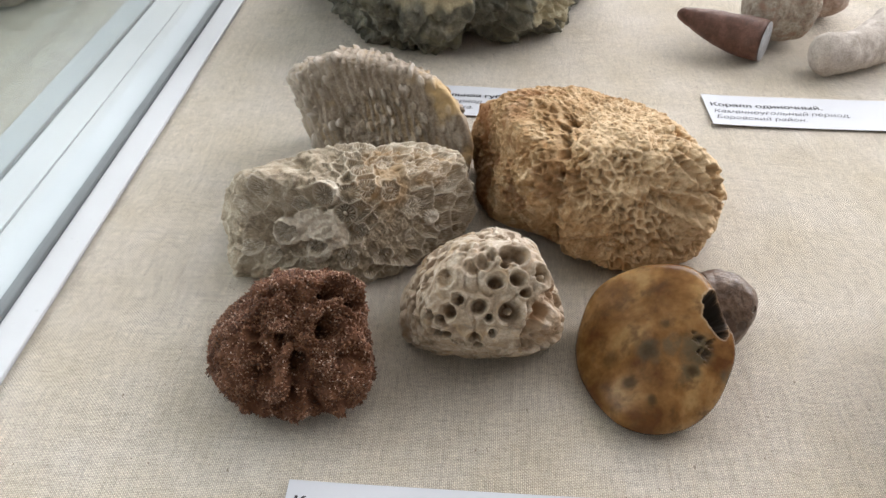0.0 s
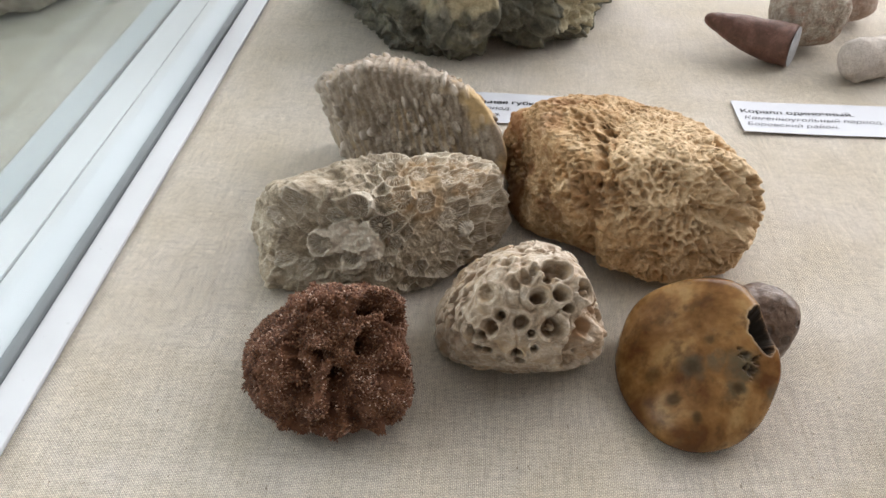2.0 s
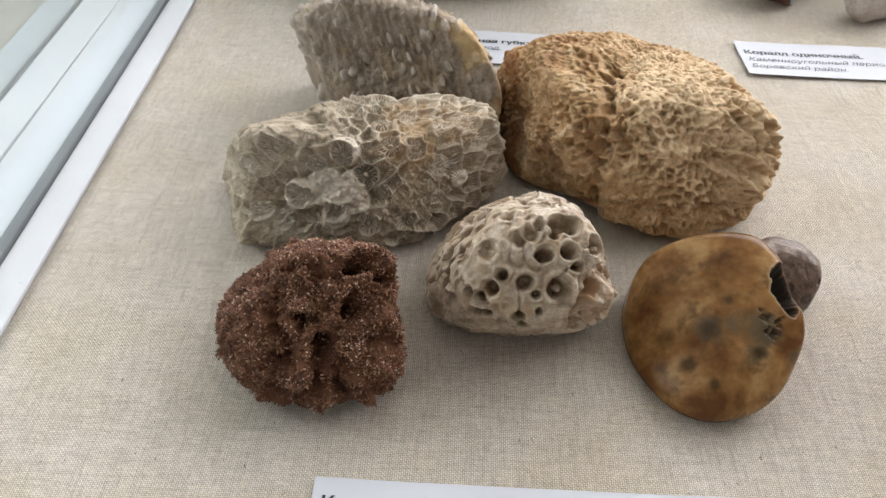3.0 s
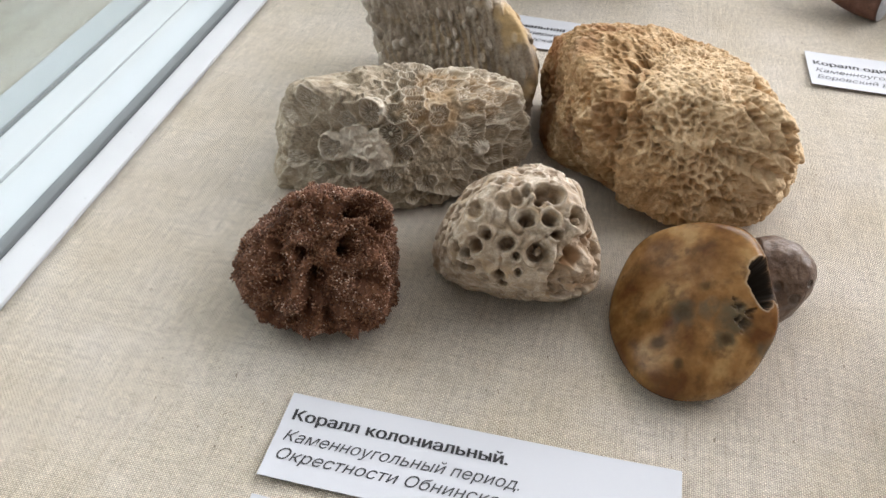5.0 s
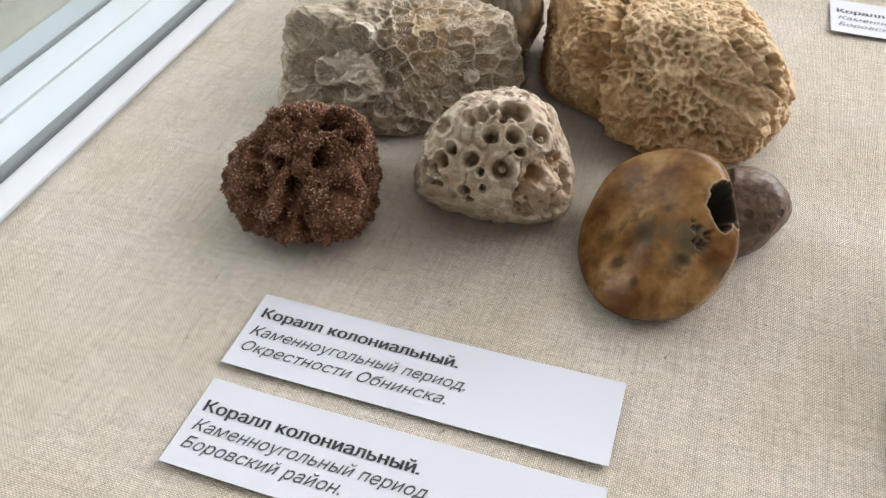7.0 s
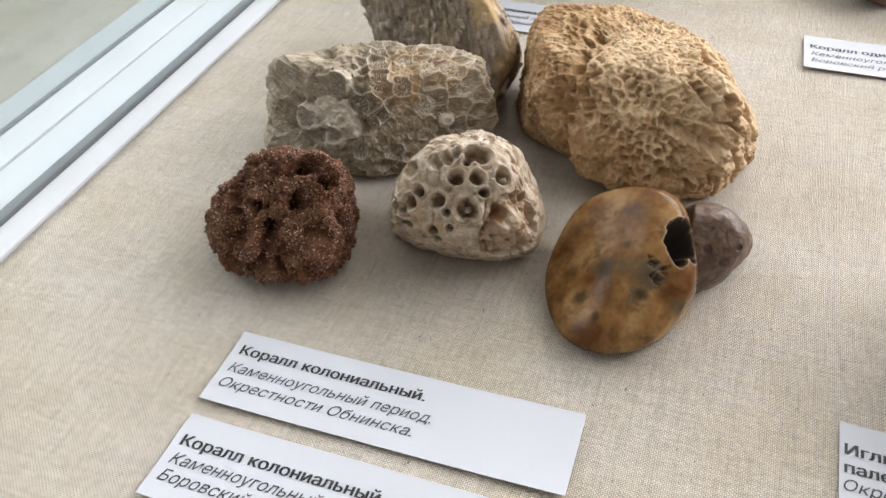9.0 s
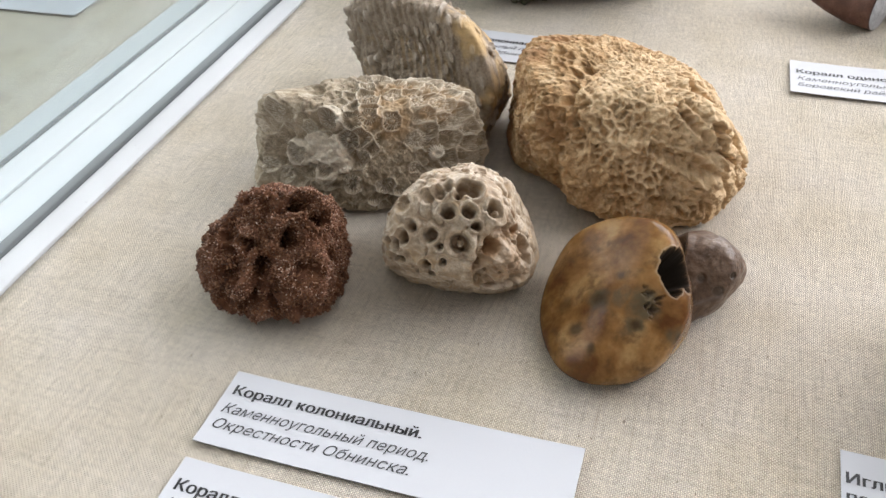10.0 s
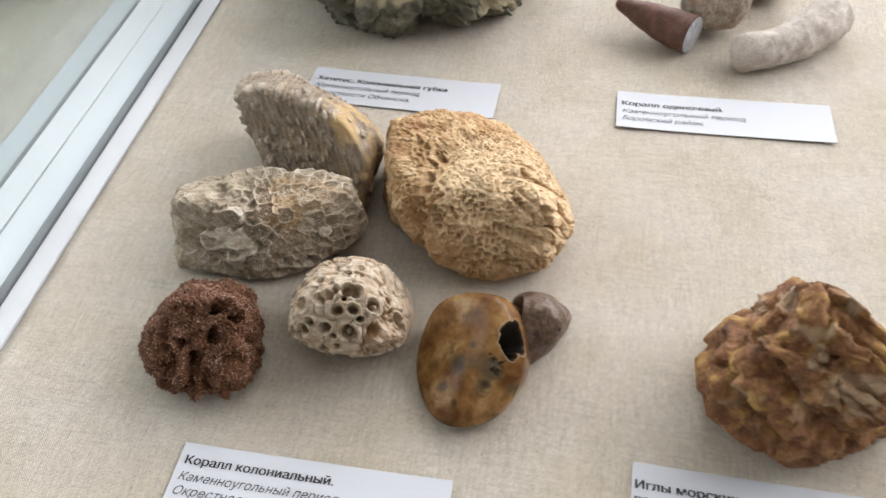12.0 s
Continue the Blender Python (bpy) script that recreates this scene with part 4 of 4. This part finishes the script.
specimen("beaded_coral", (-0.0100, 0.3420, 0.0300), 8, REAR_SIDES, 15, rear_shape, [M_REAR], "fan-shaped tan coral with rows of pale beads, leaning on linen")

# polished ochre fossil with a hollow and a dull lobe
POL_SIDES = ((6, 31, 26.6), (13, 12, 21.3), (143, 42, 41.8), (65, 52, 30.8), (-84, -40, 43.1), (-163, -5, 26.8), (-42, -26, 27.2), (-28, -4, 36.8), (-140, -32, 42.0), (-7, -4, 26.2), (-109, -42, 44.8), (165, 22, 40.7), (-178, 8, 39.3), (66, 35, 42.2), (163, 6, 27.4), (-19, -15, 21.8), (119, 41, 47.1), (-122, -23, 31.2), (-70, -30, 27.1), (173, -4, 31.6), (-172, -19, 43.8), (149, 22, 44.9), (-17, 8, 37.1), (-148, 50, 11.5), (-80, 45, 17.5), (90, 10, 24.0), (0, -90, 13.0), (0, 90, 25.0))
POL_SPOTS = ((-118, 76, 2.3), (-127, 37, 3.2), (-160, 3, 3.6), (-129, 2, 3.4), (-107, 2, 2.3), (-74, 23, 2.6), (97, 63, 0.9), (-40, 9, 2.4), (-150, 20, 1.6))
POL_HOLE = ((5, 57, 3.9), (-4, 55, 4.6), (-12, 53, 4.7), (-18, 49, 4.4), (-23, 46, 3.7), (0, 40, 5.5), (10, 45, 5.0))
POL_CHIPS = ((-53, 49, 2.0), (-57, 33, 1.9), (-60, 41, 1.5), (-45, 40, 1.5), (-50, 27, 1.0))


def spots(P, reach):
    dark = np.zeros(len(P))
    for az, el, mm in POL_SPOTS:
        dark = np.maximum(dark, (1 - smooth(0.3, 1.15, marks(P, ((az, el, mm),), reach))) * (0.55 + 0.35 * hashed(*[np.array([round(az)])] * 3, 3)[0]))
    return dark


def polished_shape(P, D):
    reach = lambda d: float(hull(d[None], POL_SIDES, 8)[0]) + 0.0010
    lift = 0.0010 + 0.0008 * rough(P, 0.016, 2, 101)
    wob = P + 0.0010 * np.stack([rough(P, 0.003, 3, s) for s in (102, 103, 104)], 1)
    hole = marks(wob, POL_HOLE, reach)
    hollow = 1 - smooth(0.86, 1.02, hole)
    # painted shade fills the whole hole, to just past its wall
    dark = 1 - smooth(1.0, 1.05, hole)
    chip = 1 - smooth(0.45, 1.1, marks(wob + 0.0012 * np.stack([rough(P, 0.0018, 2, s) for s in (107, 108, 109)], 1), POL_CHIPS, reach))
    cloud = 1 - smooth(0.4, 1.15, marks(wob, ((-63, 41, 6.0), (-127, 37, 5.0), (-74, 23, 4.0), (-45, 12, 4.0), (-95, 50, 4.0)), reach) + 0.4 * rough(P, 0.005, 3, 106))
    rim = np.exp(-((hole - 1.10) / 0.05) ** 2) * 0.45
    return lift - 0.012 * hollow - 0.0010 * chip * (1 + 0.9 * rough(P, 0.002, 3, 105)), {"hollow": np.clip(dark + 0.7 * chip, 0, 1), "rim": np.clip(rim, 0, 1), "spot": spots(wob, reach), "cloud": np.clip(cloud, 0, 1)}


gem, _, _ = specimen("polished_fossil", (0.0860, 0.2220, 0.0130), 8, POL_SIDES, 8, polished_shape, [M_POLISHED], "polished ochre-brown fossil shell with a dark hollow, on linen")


def lobe_shape(P, D):
    lift = 0.0014 * rough(P, 0.009, 3, 111) + 0.0002 * rough(P, 0.002, 3, 112)
    pit = 1 - smooth(0.7, 1.0, np.linalg.norm(P - heading(-12, 25) * 0.0160, axis=1) / 0.0022)
    # the side facing the shell's hole gets shade in its colour
    hollow = smooth(0.84, 0.93, D @ heading(-168, 22) + 0.05 * rough(P, 0.005, 3, 113))
    pit = np.maximum(pit, 1 - smooth(0.6, 1.0, marks(P, ((-107, 24, 1.9), (-82, 10, 2.4), (-60, 30, 1.5)), lambda d: float(hull(d[None], LOBE_SIDES, 6)[0]))))
    return lift - 0.0006 * pit - 0.0060 * hollow, {"hollow": np.clip(hollow + 0.5 * pit, 0, 1)}


LOBE_SIDES = ((-39, -26, 12.1), (117, 42, 14.3), (14, 32, 10.7), (67, 52, 19.8), (58, 35, 10.6), (45, 51, 18.0), (-7, -3, 11.1), (-23, 2, 11.9), (101, 50, 24.3), (180, 0, 15.0), (90, 0, 13.0), (-90, 30, 14.0), (0, -90, 11.5), (0, 90, 13.8))
lobe, _, _ = specimen("lobe", (0.1130, 0.2470, 0.0115), 7, LOBE_SIDES, 6, lobe_shape, [M_LOBE], "dull brown-grey lobe")
del lobe["category"]
lobe.parent, lobe.location = gem, (0.1130 - 0.0860, 0.2470 - 0.2220, 0)

# large grey-green rock at the back
GREEN_SIDES = ((-68, -64, 73.3), (-147, -45, 66.1), (-118, -56, 102.2), (-10, -4, 91.5), (-141, -30, 64.3), (-24, -37, 88.0), (-36, -49, 129.1), (90, 0, 60.0), (-80, 12, 58.0), (-75, -35, 62.2), (0, 90, 45.0), (170, 30, 75.0), (5, 30, 82.1), (0, -90, 45.0))


def green_shape(P, D):
    f1, f2, way, rnd = cells(P + 0.004 * np.stack([grain(P, 0.02, s) for s in (121, 122, 123)], 1), 0.026, 124)
    lift = 0.010 * (rnd - 0.5) * smooth(0.0, 0.2, f2 - f1) + 0.009 * rough(P, 0.03, 4, 125) + 0.0072 * rough(P, 0.012, 5, 126, 0.6) - 0.0042 * (1 - smooth(0.0, 0.25, np.abs(rough(P, 0.013, 3, 120)))) + 0.0016 * rough(P, 0.003, 3, 119)
    side = D + 0.12 * np.stack([rough(P, 0.02, 3, s) for s in (127, 128, 129)], 1)
    face = np.maximum(0.75 * smooth(0.945, 0.975, side @ heading(-85, -14)), 0.55 * smooth(0.96, 0.98, side @ heading(-26, -10)))
    plane = smooth(0.945, 0.965, D @ heading(-85, -14))
    return lift * (1 - 0.45 * plane) + 0.006 * plane, {"face": face}


specimen("grey_green_rock", (0.0, 0.5200, 0.0450), 8, GREEN_SIDES, 14, green_shape, [M_GREEN], "large rough grey-green rock with a cream broken face", "rock")

# rust-brown flaky rock
FLAKE_SIDES = ((133, 23, 27.2), (-112, -34, 42.3), (36, 40, 21.6), (-155, -26, 47.2), (-56, -16, 34.5), (172, -7, 40.0), (165, 46, 36.0), (-83, -28, 44.1), (64, 44, 25.1), (-90, 30, 31.0), (90, 10, 30.0), (0, 10, 38.1), (0, -90, 33.0), (0, 90, 43.3))


def flake_shape(P, D):
    Q = P + 0.004 * np.stack([rough(P, 0.014, 3, s) for s in (131, 132, 133)], 1)
    tilt = np.stack([Q @ heading(-20, -25), Q @ heading(70, 0), Q @ heading(-20, 65)], 1)
    f1, f2, way, rnd = cells(tilt * (0.6, 0.7, 2.6), 0.017, 134)
    g1, g2, way2, rnd2 = cells(tilt * (0.8, 0.9, 2.0), 0.0065, 135)
    lift = -0.0012 + 0.0075 * (rnd - 0.5) * smooth(0.0, 0.08, f2 - f1) + 0.0030 * (rnd2 - 0.5) * smooth(0.0, 0.10, g2 - g1) + 0.0036 * rough(P, 0.02, 4, 136) + 0.0008 * rough(P, 0.003, 3, 137)
    for az, el, mm, out in ((178, 14, 9, 0.0025), (190, -14, 10, 0.0035), (215, -30, 11, 0.002)):
        d = heading(az, el)
        lift = lift + out * (1 - smooth(0.55, 1.15, np.linalg.norm(P - d * float(hull(d[None], FLAKE_SIDES, 12)[0]), axis=1) / (mm * 0.001)))
    crust = smooth(0.12, 0.30, rough(P, 0.009, 5, 138)) * smooth(-0.1, 0.5, D[:, 2]) * (0.45 + 0.55 * rnd2)
    return lift, {"crust": 0.8 * crust}


specimen("flaky_rust_rock", (0.2180, 0.2260, 0.0330), 7, FLAKE_SIDES, 12, flake_shape, [M_FLAKE], "rust-brown flaky rock with yellow and pale crusts", "rock")

# stones beside the horn coral


def pebble_shape(seed, amount):
    def shape(P, D):
        f1, f2, way, rnd = cells(P, 0.004, seed)
        return amount * rough(P, 0.014, 4, seed + 1) + 0.0006 * (0.5 - f1) + 0.0003 * rough(P, 0.0015, 2, seed + 2), {}
    return shape


specimen("speckled_stone", (0.2005, 0.4990, 0.0185), 7, ((-90, 10, 20), (180, 10, 22), (0, 5, 19), (0, 90, 21), (90, 0, 20), (0, -90, 18.5), (-80, -45, 20), (180, -45, 22), (0, -45, 20)), 4, pebble_shape(141, 0.0022), [M_BALL], "rounded speckled tan stone behind the horn coral", "stone")
specimen("pinkish_stone", (0.2330, 0.5350, 0.0140), 7, ((-90, 10, 14), (180, 10, 18), (-15, 20, 18), (0, 90, 15), (90, 0, 15), (0, -90, 14), (-80, -45, 14), (0, -45, 17)), 5, pebble_shape(151, 0.0020), [M_PINK], "small pinkish stone with a cut end", "stone")
specimen("neighbour_stone", (-0.2900, 0.5450, 0.0350), 7, ((-90, 5, 50), (0, 5, 58), (180, 0, 60), (90, 0, 45), (0, 90, 45), (0, -90, 35), (-50, -20, 56)), 6, pebble_shape(161, 0.005), [M_BALL], "brownish stone lying in the neighbouring case", "stone")


def swept(name, spine, mat, rings, sides, wobble, seed, cap=True):
    """A bent tapering body along a smooth spine: spine(s) gives the place and radius for s in 0..1."""
    S = np.linspace(0, 1, rings)
    C = np.array([spine(s)[0] for s in S])
    R = np.array([spine(s)[1] for s in S])
    Tn = np.gradient(C, axis=0)
    Tn /= np.linalg.norm(Tn, axis=1)[:, None]
    A = np.cross(Tn, (0, 0, 1.0))
    A /= np.linalg.norm(A, axis=1)[:, None]
    B = np.cross(A, Tn)
    an = np.linspace(0, math.tau, sides, endpoint=False)
    V = C[:, None] + R[:, None, None] * (np.cos(an)[None, :, None] * A[:, None] + np.sin(an)[None, :, None] * B[:, None])
    V = V.reshape(-1, 3)
    out = np.repeat(C, sides, 0)
    d = V - out
    d /= np.maximum(np.linalg.norm(d, axis=1), 1e-9)[:, None]
    V = V + d * (wobble * rough(V, 0.008, 4, seed) + 0.1 * wobble * grain(V, 0.0012, seed + 3))[:, None]
    i, j = np.meshgrid(np.arange(rings - 1), np.arange(sides), indexing="ij")
    a, b = (i * sides + j).ravel(), (i * sides + (j + 1) % sides).ravel()
    F = np.stack([a, b, b + sides, a + sides], 1)
    V[:, 2] = np.maximum(V[:, 2], 0.0)
    return mesh_of(name, V, F, [mat])


def rounded_end(s, start=0.12, end=0.12):
    r = 1.0
    if s < start:
        r = math.sqrt(max(0.0, 1 - (1 - s / start) ** 2))
    if s > 1 - end:
        r = math.sqrt(max(0.0, 1 - (1 - (1 - s) / end) ** 2))
    return max(r, 0.02)


def horn_spine(s):
    x = 0.1390 + 0.0485 * s - 0.0020 * s * s
    y = 0.4885 - 0.0080 * s - 0.0100 * s * s
    r = (0.0028 + 0.0092 * (1 - (1 - s) ** 1.9)) * (1 - 0.10 * max(0.0, s - 0.95) / 0.05)
    z = 0.0116 + 0.0085 * (1 - s) ** 2
    return np.array([x - 0.1700, y - 0.4850, z]), r * rounded_end(s, 0.06, 0.001)


horn = tagged(new("horn_coral", swept("horn_coral", horn_spine, M_HORN, 70, 48, 0.0009, 171)), "red-brown horn-shaped coral with a grey cut end", "fossil")
horn.location = (0.1700, 0.4850, 0)


def cut_disc(spine, mat, bulge):
    c1, r = spine(1.0)[0], spine(0.985)[1]
    ax = c1 - spine(0.97)[0]
    ax = ax / np.linalg.norm(ax)
    a = np.cross(ax, (0, 0, 1.0))
    a /= np.linalg.norm(a)
    b = np.cross(a, ax)
    rows = [c1 + ax * bulge]
    for ring in range(1, 9):
        q = ring / 8
        for k in range(40):
            an = math.tau * k / 40
            rows.append(c1 + ax * (bulge * (1 - q ** 4)) + (a * math.cos(an) + b * math.sin(an)) * r * q * 1.0)
    V = np.array(rows)
    V[:, 2] = np.maximum(V[:, 2], 0.0003)
    tris = [(0, 1 + (k + 1) % 40, 1 + k) for k in range(40)]
    for ring in range(7):
        for k in range(40):
            p, q = 1 + ring * 40 + k, 1 + ring * 40 + (k + 1) % 40
            tris += [(p, q, q + 40), (p, q + 40, p + 40)]
    return mesh_of("cut_face", V, np.array(tris), [mat])


part("cut_face", cut_disc(horn_spine, M_CUT, 0.0006), horn, "grey glassy cut face")


def finger_spine(s):
    x = 0.2060 + 0.0700 * s
    y = 0.4555 + 0.006 * s + 0.048 * s ** 2.3
    return np.array([x - 0.2500, y - 0.4800, 0.0112 + 0.001 * s]), (0.0125 - 0.0015 * math.sin(s * 5)) * rounded_end(s, 0.14, 0.16)


finger = tagged(new("finger_coral", swept("finger_coral", finger_spine, M_FINGER, 90, 56, 0.0016, 181)), "chalky pale finger-shaped coral lying on linen", "fossil")
finger.location = (0.2500, 0.4800, 0)
